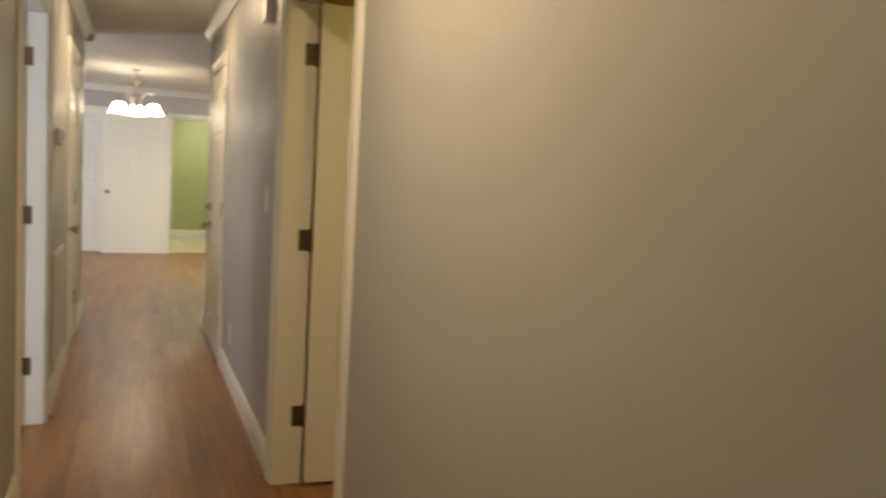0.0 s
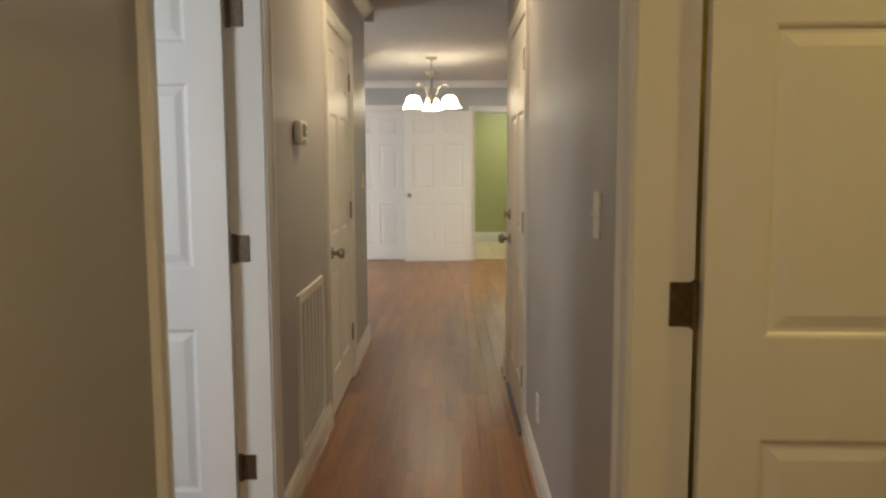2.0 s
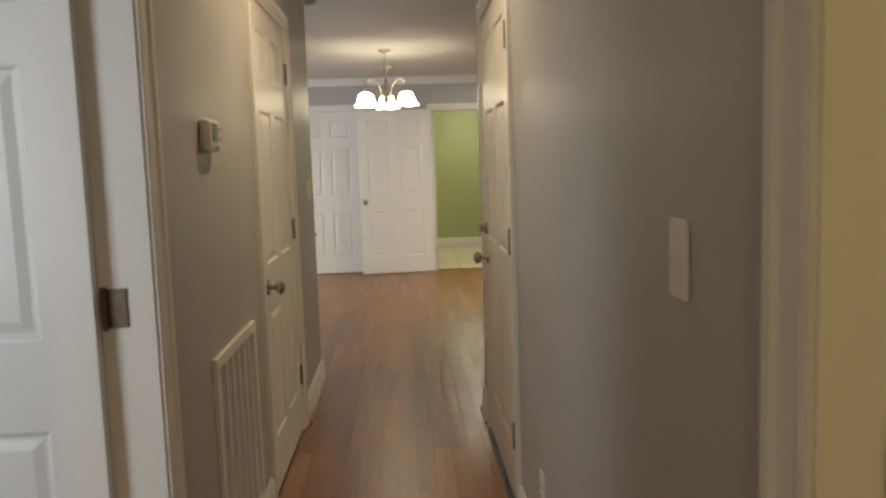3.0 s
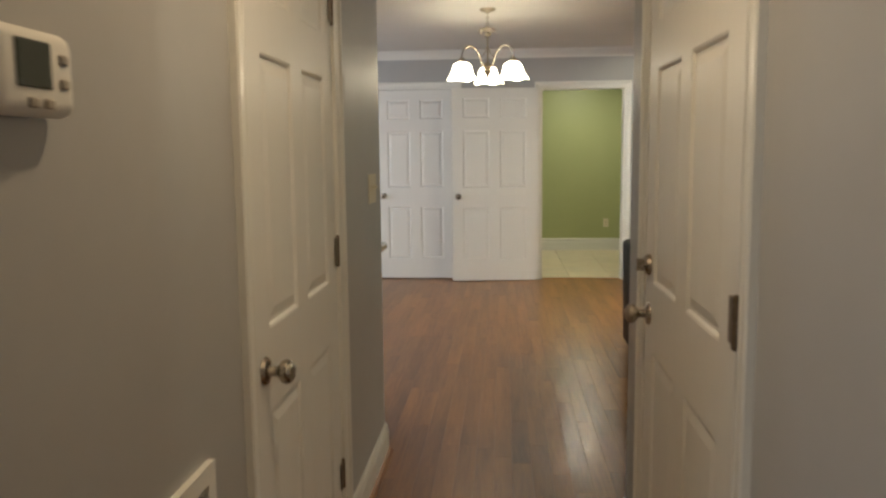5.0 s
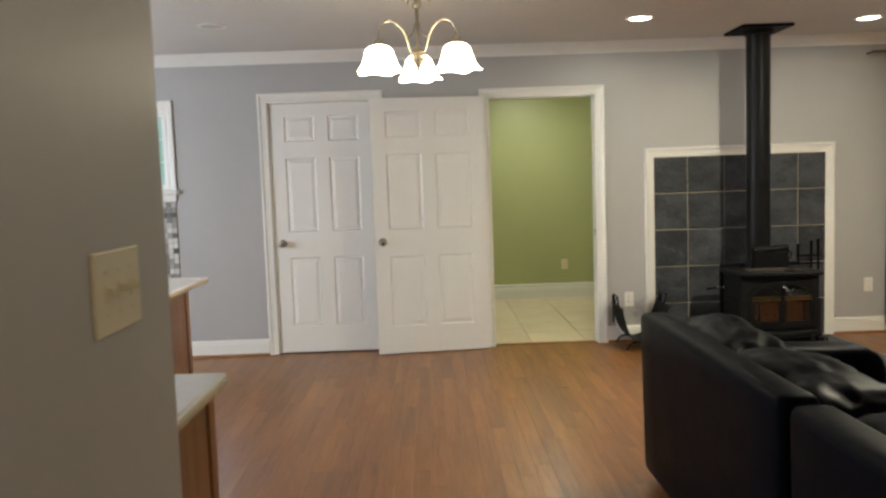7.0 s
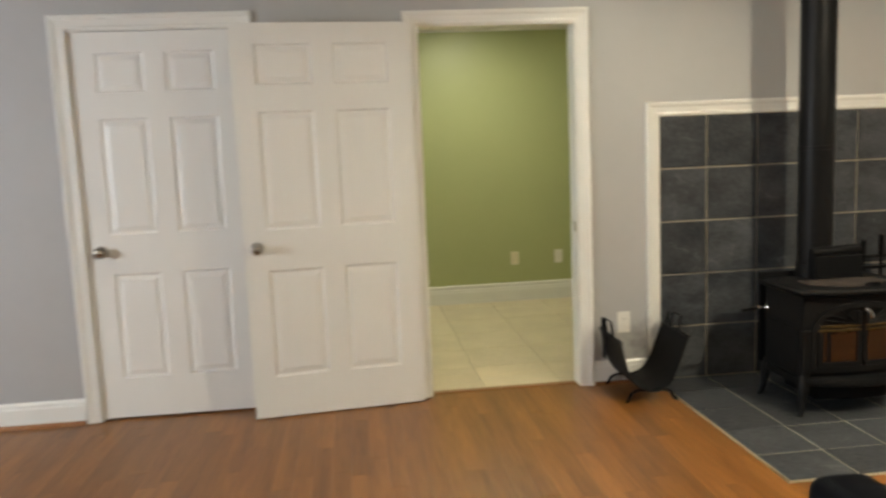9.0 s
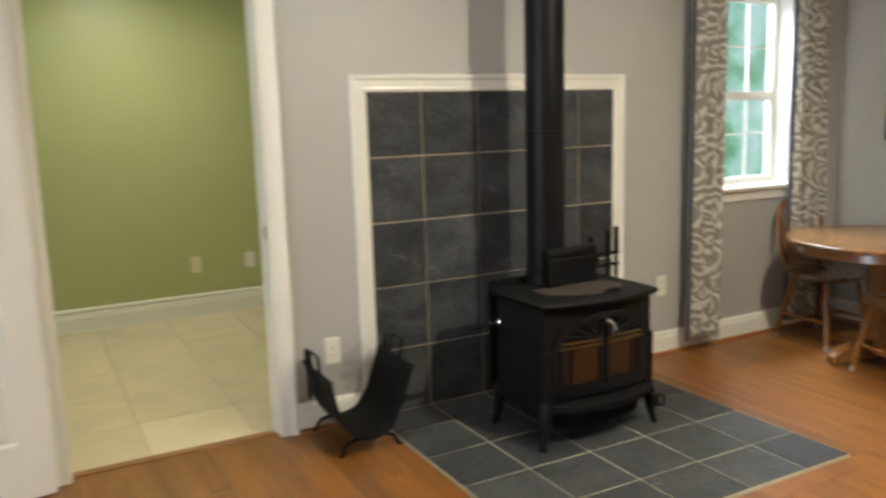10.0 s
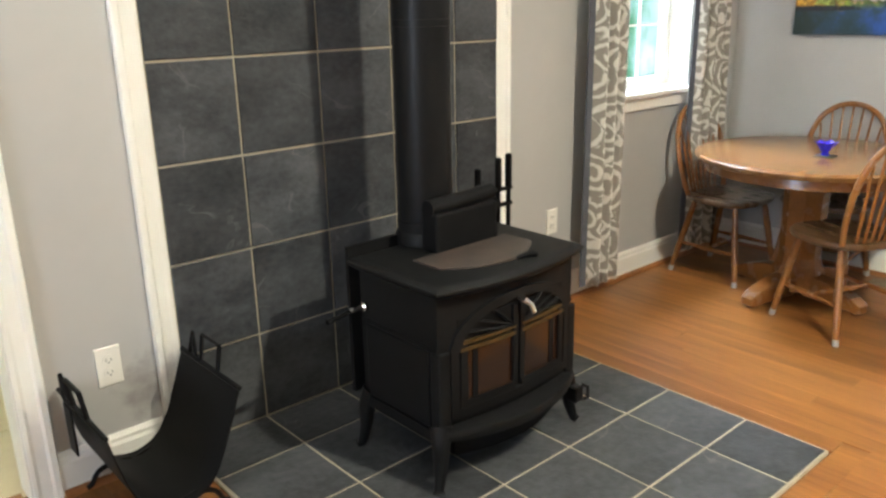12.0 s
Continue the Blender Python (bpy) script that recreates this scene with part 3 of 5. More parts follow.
BASE = [(0, 0), (0.015, 0), (0.015, 0.100), (0.011, 0.112), (0.011, 0.122), (0.004, 0.136), (0, 0.136)]
QUARTER = [(0.015, 0), (0.034, 0), (0.032, 0.008), (0.027, 0.015), (0.020, 0.019), (0.015, 0.020)]
CROWN = [(0, 0), (0, -0.088), (0.010, -0.088), (0.014, -0.070), (0.030, -0.050), (0.050, -0.028), (0.060, -0.012), (0.070, -0.010), (0.070, 0)]


def run(name, profile, p0, p1, normal, mat, label, z=0.0):
    bm = bmesh.new()
    nv = Vector((*normal, 0))
    rings(bm, [[Vector((*p, z)) + nv * o + Vector((0, 0, zz)) for o, zz in profile] for p in (p0, p1)])
    return structure(name, bm, mat, label, "trim")


def skirting(name, p0, p1, normal, shoe=True):
    run("baseboard_" + name, BASE, p0, p1, normal, WHITE, "white painted baseboard")
    if shoe:
        run("trim_shoe_" + name, QUARTER, p0, p1, normal, SHOE, "stained wood shoe moulding at the baseboard's foot")


skirting("hall_left_a", (0, -3.2), (0, 1.365), (1, 0))
skirting("hall_left_b", (0, 2.495), (0, 3.68), (1, 0))
skirting("hall_left_c", (0, 4.725), (0, 5.600), (1, 0))
skirting("hall_left_end", (-0.12, 5.585), (0.0, 5.585), (0, 1))
skirting("hall_right_a", (1.01, -3.2), (1.01, 0.307), (-1, 0))
skirting("hall_right_b", (0.98, 1.437), (0.98, 3.480), (-1, 0))
skirting("hall_right_c", (0.98, 4.585), (0.98, 4.855), (-1, 0))
skirting("living_south", (0.98, 4.84), (5.56, 4.84), (0, 1))
skirting("east", (5.56, 4.84), (5.56, 10.6), (-1, 0))
skirting("north_a", (-4.0, NORTH), (-0.903, NORTH), (0, -1))
skirting("north_b", (0.10, NORTH), (0.865, NORTH), (0, -1))
skirting("north_c", (1.886, NORTH), (2.20, NORTH), (0, -1))
skirting("north_d", (3.76, NORTH), (5.56, NORTH), (0, -1))
skirting("green_north", (0.2, 13.15), (3.0, 13.15), (0, -1), False)
skirting("green_east", (3.0, 10.72), (3.0, 13.15), (-1, 0), False)
skirting("green_west", (0.2, 10.72), (0.2, 13.15), (1, 0), False)
run("trim_green_cap", [(0, 0.136), (0.006, 0.136), (0.012, 0.142), (0.010, 0.160), (0, 0.168)], (0.2, 13.15), (3.0, 13.15), (0, -1), WHITE, "white moulded cap over the baseboard")
for nm, p0, p1, nr in (("north", (-4, NORTH), (5.56, NORTH), (0, -1)), ("east", (5.56, 4.84), (5.56, NORTH), (-1, 0)),
                       ("living", (0.98, 4.84), (5.56, 4.84), (0, 1)), ("hall_left", (0, -3.2), (0, 5.655), (1, 0)),
                       ("hall_right_south", (1.01, -3.2), (1.01, 0.372), (-1, 0)), ("hall_right", (0.98, 1.372), (0.98, 4.91), (-1, 0)), ("bath_head", (1.01, 0.372), (0.98, 1.372), (-1, 0)), ("kitchen", (-4, 5.585), (0.07, 5.585), (0, 1)),
                       ("green", (0.2, 13.15), (3.0, 13.15), (0, -1))):
    run("trim_crown_" + nm, CROWN, p0, p1, nr, WHITE, "white crown moulding under the ceiling", CEIL)

# ---------------------------------------------------------------- doors


def rect_ring(x0, x1, z0, z1, ins, y):
    return [(x0 + ins, y, z0 + ins), (x1 - ins, y, z0 + ins), (x1 - ins, y, z1 - ins), (x0 + ins, y, z1 - ins)]


def knob_mesh(side):
    bm = bmesh.new()
    turn = pose(0, 0, 0, 90 * side, 0, 0)
    lathe(bm, [(0.033, 0.0), (0.033, 0.004), (0.029, 0.009), (0.013, 0.012), (0.011, 0.030), (0.016, 0.034), (0.026, 0.042), (0.029, 0.052), (0.026, 0.062), (0.016, 0.069), (0.004, 0.071)], 18, turn)
    return bm


def hinge_mesh():
    bm = soft(box(bmesh.new(), -0.040, 0.0, -0.0015, 0.0015, -0.045, 0.045), 0.0012, 1)
    lathe(bm, [(0.004, -0.052), (0.0068, -0.047), (0.0068, 0.047), (0.004, 0.052)], 10)
    return bm


def six_panel_door(name, w, h, m, label, group="", hinges=0, knob_z=0.900, deadbolt=False, knobs=(1, -1), rail=(0.785, 0.99)):
    """A slab from its hinge edge (x = 0) to its latch edge (x = w), 36 mm thick about y = 0."""
    t = 0.018
    root = thing(name, label, "door", m, group, "structure")
    k = h / 2.03
    zs = [0, 0.215 * k, rail[0] * k, rail[1] * k, 1.595 * k, 1.72 * k, 1.93 * k, h]
    xs = [0, 0.115, w / 2 - 0.052, w / 2 + 0.052, w - 0.115, w]
    bm = bmesh.new()
    holes = {(i, j) for i in (1, 3) for j in (1, 3, 5)}
    vert = {}

    def v(i, j, s):
        key = (i, j, s)
        if key not in vert:
            vert[key] = bm.verts.new((xs[i], s * t, zs[j]))
        return vert[key]
    for i in range(5):
        for j in range(7):
            if (i, j) not in holes:
                for s in (-1, 1):
                    bm.faces.new((v(i, j, s), v(i + 1, j, s), v(i + 1, j + 1, s), v(i, j + 1, s)))
    for i in range(5):
        for j in (0, 7):
            bm.faces.new((v(i, j, -1), v(i + 1, j, -1), v(i + 1, j, 1), v(i, j, 1)))
    for j in range(7):
        for i in (0, 5):
            bm.faces.new((v(i, j, -1), v(i, j + 1, -1), v(i, j + 1, 1), v(i, j, 1)))
    part("slab", bm, DOORWHITE, root)
    for i, j in sorted(holes):
        bm = bmesh.new()
        x0, x1, z0, z1 = xs[i], xs[i + 1], zs[j], zs[j + 1]
        for s in (-1, 1):
            prof = ((0, t), (0.006, t - 0.002), (0.012, t - 0.0075), (0.020, t - 0.0075), (0.044, t - 0.002))
            rings(bm, [rect_ring(x0, x1, z0, z1, ins, s * d) for ins, d in prof], cap0=False)
        part("panel", bm, DOORWHITE, root)
    for s in knobs:
        part("door_knob", knob_mesh(s), NICKEL, root, "brushed nickel round knob", pose(w - 0.065, -s * t, knob_z), True)
        if deadbolt:
            bm = bmesh.new()
            lathe(bm, [(0.031, 0), (0.031, 0.006), (0.026, 0.016), (0.012, 0.018), (0.010, 0.021)], 18, pose(0, 0, 0, 90 * s))
            box(bm, -0.006, 0.006, -s * 0.040 if s > 0 else 0.018, -s * 0.018 if s > 0 else 0.040, -0.017, 0.017)
            part("deadbolt", bm, NICKEL, root, "brushed nickel deadbolt turn", pose(w - 0.065, -s * t, knob_z + 0.145), True)
    bm = box(bmesh.new(), w - 0.0005, w + 0.0012, -0.012, 0.012, knob_z - 0.028, knob_z + 0.028)
    part("latch_plate", bm, NICKEL, root, "nickel latch plate")
    if hinges:
        me = finish("hinge", hinge_mesh(), BRONZE)
        for z in (0.285, 1.045, 1.815):
            piece("hinge", me, root, pose(-0.004, -hinges * (t + 0.004), z) @ (pose(0, 0, 0, 0, 0, 180)))
    return root


# closed doors lie flush with the room's side; open ones stand at their hinges
six_panel_door("door_closet", 0.832, 2.025, pose(0.015, NORTH + 0.030, 0.012, 0, 0, 180), "white six-panel closet door, closed, with a nickel knob", "room doors", knobs=(-1,))
SLAB_A, SLAB_B = Vector((0.904, 10.538, 0.008)), Vector((0.004, 10.444, 0.008))
yaw = math.degrees(math.atan2(SLAB_B.y - SLAB_A.y, SLAB_B.x - SLAB_A.x))
six_panel_door("door_passage", (SLAB_B - SLAB_A).length, 2.03, pose(*SLAB_A, 0, 0, yaw) , "white six-panel door, swung open almost flat to the wall", "room doors", knobs=(-1,))
six_panel_door("door_hall_closet", 0.865, 2.025, pose(-0.018, 4.634, 0.012, 0, 0, -90), "white six-panel hall closet door, closed, with a nickel knob", "hall doors", hinges=-1, knob_z=0.868, knobs=(-1,), rail=(0.765, 0.957))
six_panel_door("door_garage", 0.922, 2.02, pose(0.990, 3.570, 0.012, 0, 0, 90), "white six-panel outer door, closed, with knob and deadbolt", "hall doors", hinges=-1, knob_z=0.885, deadbolt=True, knobs=(-1,), rail=(0.785, 0.985))
six_panel_door("door_bedroom", 0.865, 2.025, pose(-0.118, 2.385, 0.012, 0, 0, 181), "white six-panel bedroom door, standing open into the room", "hall doors", knobs=(1, -1))
six_panel_door("door_bath", 0.90, 2.025, pose(1.110, 1.332, 0.012, 0, 0, -2), "white six-panel bathroom door, standing open into the room", "hall doors", knobs=(1, -1))
# hinges let into the linings of the two open doors
leaf = finish("hinge", soft(box(bmesh.new(), -0.022, 0.022, -0.002, 0.002, -0.045, 0.045), 0.006, 2), BRONZE)
barrel = bmesh.new()
lathe(barrel, [(0.004, -0.05), (0.008, -0.046), (0.008, 0.046), (0.004, 0.05)], 10)
barrel = finish("barrel", barrel, BRONZE)
for door, x, y, s in (("trim_bedroom_door_lining", -0.080, 2.4075, -1), ("trim_bath_door_lining", 1.074, 1.3495, 1)):
    for z in (0.30, 1.06, 1.83):
        h = piece("hinge", leaf, bpy.data.objects[door], pose(x, y, z))
        piece("barrel", barrel, h, pose(s * 0.028, -0.004, 0))
solid("door_threshold", bbox(0.950, 1.10, 3.567, 4.498, 0.0, 0.010, 0.006), material("dark_threshold", (0.03, 0.035, 0.06), None, 20, 0.4), "dark metal threshold under the outer door", "threshold", kind="structure")
part("strike_plate", box(bmesh.new(), 1.8020, 1.8035, 10.615, 10.655, 0.887, 0.945), NICKEL, bpy.data.objects["trim_passage_lining"], "nickel strike plate")

# ---------------------------------------------------------------- windows


def window(name, x0, x1, z0, z1, cols, rows, hung, label):
    root = thing(name, label, "window", None, "", "structure")
    d = 0.06 if hung else 0.0
    y0, y1 = 10.665 + d, 10.715 + d
    bm = bmesh.new()
    t = 0.045
    for b in ((x0, x0 + t, z0, z1), (x1 - t, x1, z0, z1), (x0 + t, x1 - t, z0, z0 + t), (x0 + t, x1 - t, z1 - t, z1)):
        box(bm, b[0], b[1], y0, y1, b[2], b[3])
    if hung:
        zm = (z0 + z1) / 2 - 0.03
        box(bm, x0 + t, x1 - t, y0 + 0.004, y1 - 0.01, zm - 0.025, zm + 0.025)
    part("window_frame", bm, WHITE, root, "white vinyl sash frame")
    for i in range(1, cols):
        x = x0 + t + (x1 - x0 - 2 * t) * i / cols
        part("glazing_bar", box(bmesh.new(), x - 0.005, x + 0.005, 10.688 + d, 10.700 + d, z0 + t, z1 - t), WHITE, root)
    for j in range(1, rows):
        z = z0 + t + (z1 - z0 - 2 * t) * j / rows
        if not (hung and abs(z - (z0 + z1) / 2) < 0.05):
            part("glazing_bar", box(bmesh.new(), x0 + t, x1 - t, 10.6885 + d, 10.6995 + d, z - 0.005, z + 0.005), WHITE, root)
    pane = part("pane", box(bmesh.new(), x0 + t - 0.005, x1 - t + 0.005, 10.702 + d, 10.706 + d, z0 + t - 0.005, z1 - t + 0.005), GLASS, root, "clear glass")
    pane.visible_shadow = False
    bm = bmesh.new()
    for b in ((x0 - 0.001, x0 + 0.012, z0, z1), (x1 - 0.012, x1 + 0.001, z0, z1), (x0, x1, z1 - 0.012, z1 + 0.001)):
        box(bm, b[0], b[1], NORTH - 0.001, y0, b[2], b[3])
    part("jamb_liner", bm, WHITE, root)
    return root


w1 = window("window_dining", 4.45, 5.11, 0.928, 2.06, 3, 4, True, "white double-hung window with glazing bars, bright outside")
part("window_sill", bbox(4.40, 5.16, 10.545, 10.73, 0.908, 0.930, 0.006), WHITE, w1, "white wooden sill")
part("apron", bbox(4.42, 5.14, 10.582, 10.600, 0.843, 0.908, 0.004), WHITE, w1)
w2 = window("window_kitchen", -2.48, -1.65, 1.38, 2.02, 4, 3, False, "white kitchen window with glazing bars, bright outside")
part("window_sill", bbox(-2.57, -1.565, 10.555, 10.67, 1.345, 1.382, 0.006), WHITE, w2, "white wooden sill")
part("apron", bbox(-2.55, -1.585, 10.582, 10.600, 1.285, 1.345, 0.004), WHITE, w2)
frame_trim("trim_kitchen_window", M_NORTH, -2.48, -1.65, 2.02, "white moulded window casing", z0=1.382, width=0.07)


def plain_window(name, M, a, b, z0, z1, label):
    """A fixed light in a wall; M takes (along, through, up) to the world."""
    r = thing(name, label, "window", M, "", "structure")
    bm = bmesh.new()
    for s0, s1, c, d in ((a, a + 0.05, z0, z1), (b - 0.05, b, z0, z1), (a + 0.05, b - 0.05, z0, z0 + 0.05), (a + 0.05, b - 0.05, z1 - 0.05, z1)):
        box(bm, s0, s1, -0.10, -0.05, c, d)
    part("window_frame", bm, WHITE, r)
    p = part("pane", box(bmesh.new(), a + 0.05, b - 0.05, -0.078, -0.074, z0 + 0.05, z1 - 0.05), GLASS, r)
    p.visible_shadow = False


plain_window("window_bedroom", Matrix.Translation((0, 0.42, 0)), -2.25, -1.25, 0.9, 2.06, "white bedroom window, bright outside")
plain_window("window_kitchen_side", Matrix(((0, 1, 0, -4.0), (1, 0, 0, 0), (0, 0, 1, 0), (0, 0, 0, 1))), 7.15, 8.85, 0.9, 2.1, "white side window of the kitchen, bright outside")
# ---------------------------------------------------------------- fixed fittings
for x, y, lit in ((0.49, 3.45, 1), (0.49, -0.48, 1), (1.94, 9.685, 1), (3.66, 9.93, 1), (3.24, 8.25, 1), (1.55, 12.12, 1), (1.95, 0.7, 1), (-0.93, 9.494, 0)):
    r = thing("recessed_light", "white recessed ceiling light, %s" % ("lit, flush in the ceiling" if lit else "switched off, flush in the ceiling"), "ceiling light", pose(x, y, CEIL), "recessed lights")
    bm = bmesh.new()
    lathe(bm, [(0.098, 0.0), (0.096, -0.004), (0.082, -0.007), (0.074, -0.004), (0.072, 0.0)], 28)
    part("trim_ring", bm, WHITE, r, "", None, True)
    bm = bmesh.new()
    lathe(bm, [(0.073, -0.0005), (0.073, -0.003), (0.060, -0.0045)], 28)
    part("lens", bm, LENS if lit else LENSOFF, r, "glowing frosted lens" if lit else "dark frosted lens")


def plate(name, label, m, w, h, mat, kind, category):
    """A wall plate in the plane y = 0 that faces -y, centred at the pose."""
    r = thing(name, label, category, m)
    part("cover_plate", bbox(-w / 2, w / 2, -0.006, 0, -h / 2, h / 2, 0.004, 2), mat, r)
    if kind == "outlet":
        for z in (0.020, -0.020):
            bm = bmesh.new()
            lathe(bm, [(0.0165, 0.005), (0.0165, 0.0085)], 18, pose(0, 0, z, 90))
            s = part("socket", bm, mat, r)
            bm = bmesh.new()
            box(bm, -0.008, -0.006, -0.0095, -0.008, z - 0.002, z + 0.006)
            box(bm, 0.006, 0.008, -0.0095, -0.008, z - 0.002, z + 0.006)
            lathe(bm, [(0.0022, 0.008), (0.0022, 0.0095)], 8, pose(0, 0, z - 0.008, 90))
            part("slot", bm, DARKSLOT, s)
    if kind.startswith("switch"):
        n = int(kind[-1])
        for i in range(n):
            x = (i - (n - 1) / 2) * 0.046
            part("toggle_frame", bbox(x - 0.006, x + 0.006, -0.008, -0.005, -0.013, 0.013, 0.001, 1), mat, r)
            part("toggle", soft(box(bmesh.new(), x - 0.004, x + 0.004, -0.018, -0.007, -0.002, 0.009), 0.0015, 1), mat, r)
            for z in (0.030, -0.030):
                bm = bmesh.new()
                lathe(bm, [(0.0028, 0.0055), (0.0026, 0.0072)], 8, pose(x, 0, z, 90))
                part("screw", bm, mat, r)
    return r


def on_left(y, z):
    return Matrix(((0, -1, 0, 0.0), (1, 0, 0, y), (0, 0, 1, z), (0, 0, 0, 1)))


def on_right(y, z):
    return Matrix(((0, 1, 0, 0.98), (-1, 0, 0, y), (0, 0, 1, z), (0, 0, 0, 1)))


plate("light_switch", "ivory triple light switch plate on the dark hall wall", on_left(5.355, 1.228), 0.166, 0.120, IVORY, "switch3", "switch")
plate("light_switch", "white single light switch plate beside the bathroom door", on_right(1.738, 1.213), 0.072, 0.118, PLASTIC, "switch1", "switch")
plate("power_outlet", "white outlet plate low on the hall wall", on_right(2.985, 0.325), 0.072, 0.116, PLASTIC, "outlet", "outlet")
plate("power_outlet", "white outlet plate beside the hearth, smudged wall below", pose(2.066, NORTH, 0.355), 0.074, 0.122, PLASTIC, "outlet", "outlet")
plate("power_outlet", "white outlet plate between hearth and curtain", pose(4.05, NORTH, 0.405), 0.072, 0.116, PLASTIC, "outlet", "outlet")
plate("power_outlet", "ivory outlet plate on the green wall", pose(1.965, 13.15, 0.384), 0.072, 0.116, IVORY, "outlet", "outlet")
plate("power_outlet", "white outlet plate on the green wall", pose(2.36, 13.15, 0.382), 0.072, 0.116, PLASTIC, "blank", "outlet")
plate("power_outlet", "white outlet plate under the dining window", pose(5.33, NORTH, 0.33), 0.072, 0.116, PLASTIC, "outlet", "outlet")

r = thing("thermostat", "white wall thermostat with a dark display", "thermostat", on_left(2.970, 1.465))
part("case", soft(box(bmesh.new(), -0.075, 0.075, -0.034, 0, -0.049, 0.049), 0.017, 4), PLASTIC, r, "", None, True)
part("display", bbox(-0.046, 0.020, -0.0365, -0.033, -0.018, 0.034, 0.002, 1), LCD, r, "dark grey display")
for bx, bz in ((0.046, 0.018), (0.046, -0.010), (-0.018, -0.034), (0.012, -0.034)):
    part("button", bbox(bx - 0.009, bx + 0.009, -0.037, -0.033, bz - 0.006, bz + 0.006, 0.002, 1), material("taupe_button", (0.35, 0.31, 0.25), None, 20, 0.5), r)

r = thing("return_air_grille", "white louvred return air grille above the baseboard", "vent", on_left(3.180, 0.145))
W2, HH = 0.295, 0.67
bm = bmesh.new()
for b in ((-W2, -W2 + 0.035, 0, HH), (W2 - 0.035, W2, 0, HH), (-W2 + 0.035, W2 - 0.035, 0, 0.035), (-W2 + 0.035, W2 - 0.035, HH - 0.035, HH)):
    box(bm, b[0], b[1], -0.014, 0, b[2], b[3])
part("grille_frame", bm, WHITE, r)
part("backing", box(bmesh.new(), -W2 + 0.03, W2 - 0.03, -0.002, -0.0005, 0.03, HH - 0.03), material("dusty_duct", (0.48, 0.46, 0.42), None, 10, 0.8), r)
for i in range(1, 6):
    x = -W2 + 0.035 + (2 * W2 - 0.07) * i / 6
    part("mullion", box(bmesh.new(), x - 0.008, x + 0.008, -0.013, -0.001, 0.035, HH - 0.035), WHITE, r)
bm = bmesh.new()
rings(bm, [[(x, -0.011, 0.004), (x, -0.012, 0.003), (x, -0.003, -0.005), (x, -0.002, -0.004)] for x in (-W2 + 0.035, W2 - 0.035)])
slat = finish("slat", bm, WHITE)
for i in range(44):
    piece("slat", slat, r, pose(0, 0, 0.045 + i * (HH - 0.09) / 43))

r = thing("door_chime", "small white chime box high on the hall wall", "door chime", on_right(1.80, 2.06))
part("case", bbox(-0.05, 0.05, -0.035, 0, -0.04, 0.06, 0.006), PLASTIC, r)

# chandelier
r = thing("chandelier", "pewter three-arm chandelier with lit bell glass shades", "chandelier", pose(0.428, 8.20, CEIL))
bm = bmesh.new()
lathe(bm, [(0.062, 0.0), (0.062, -0.006), (0.050, -0.018), (0.020, -0.026), (0.008, -0.036)], 24)
part("canopy", bm, BRASS, r, "", None, True)
for i in range(4):
    bm = bmesh.new()
    z = -0.044 - i * 0.022
    tube(bm, [(0.009 * math.sin(a) * (i % 2), 0.009 * math.sin(a) * ((i + 1) % 2), z + 0.016 * math.cos(a)) for a in [k * math.pi / 6 for k in range(13)]], 0.0022, 6)
    part("chain_link", bm, BRASS, r, "", None, True)
bm = bmesh.new()
lathe(bm, [(0.004, -0.125), (0.016, -0.135), (0.022, -0.155), (0.012, -0.170), (0.026, -0.182), (0.028, -0.196), (0.010, -0.210), (0.007, -0.385), (0.014, -0.395), (0.030, -0.410), (0.040, -0.425), (0.022, -0.445), (0.034, -0.458), (0.018, -0.480), (0.006, -0.515), (0.002, -0.525)], 18)
part("stem", bm, BRASS, r, "", None, True)
for i in range(6):
    a = radians(60 * i + 15)
    bm = bmesh.new()
    c = [Vector((math.cos(a) * rr, math.sin(a) * rr, z)) for rr, z in ((0.018, -0.165), (0.04, -0.145), (0.062, -0.155), (0.07, -0.180))]
    tube(bm, curve_pts(c, 4), [0.004 + 0.008 * math.sin(math.pi * k / 12) for k in range(13)], 6, 0.35)
    part("leaf", bm, BRASS, r, "", None, True)
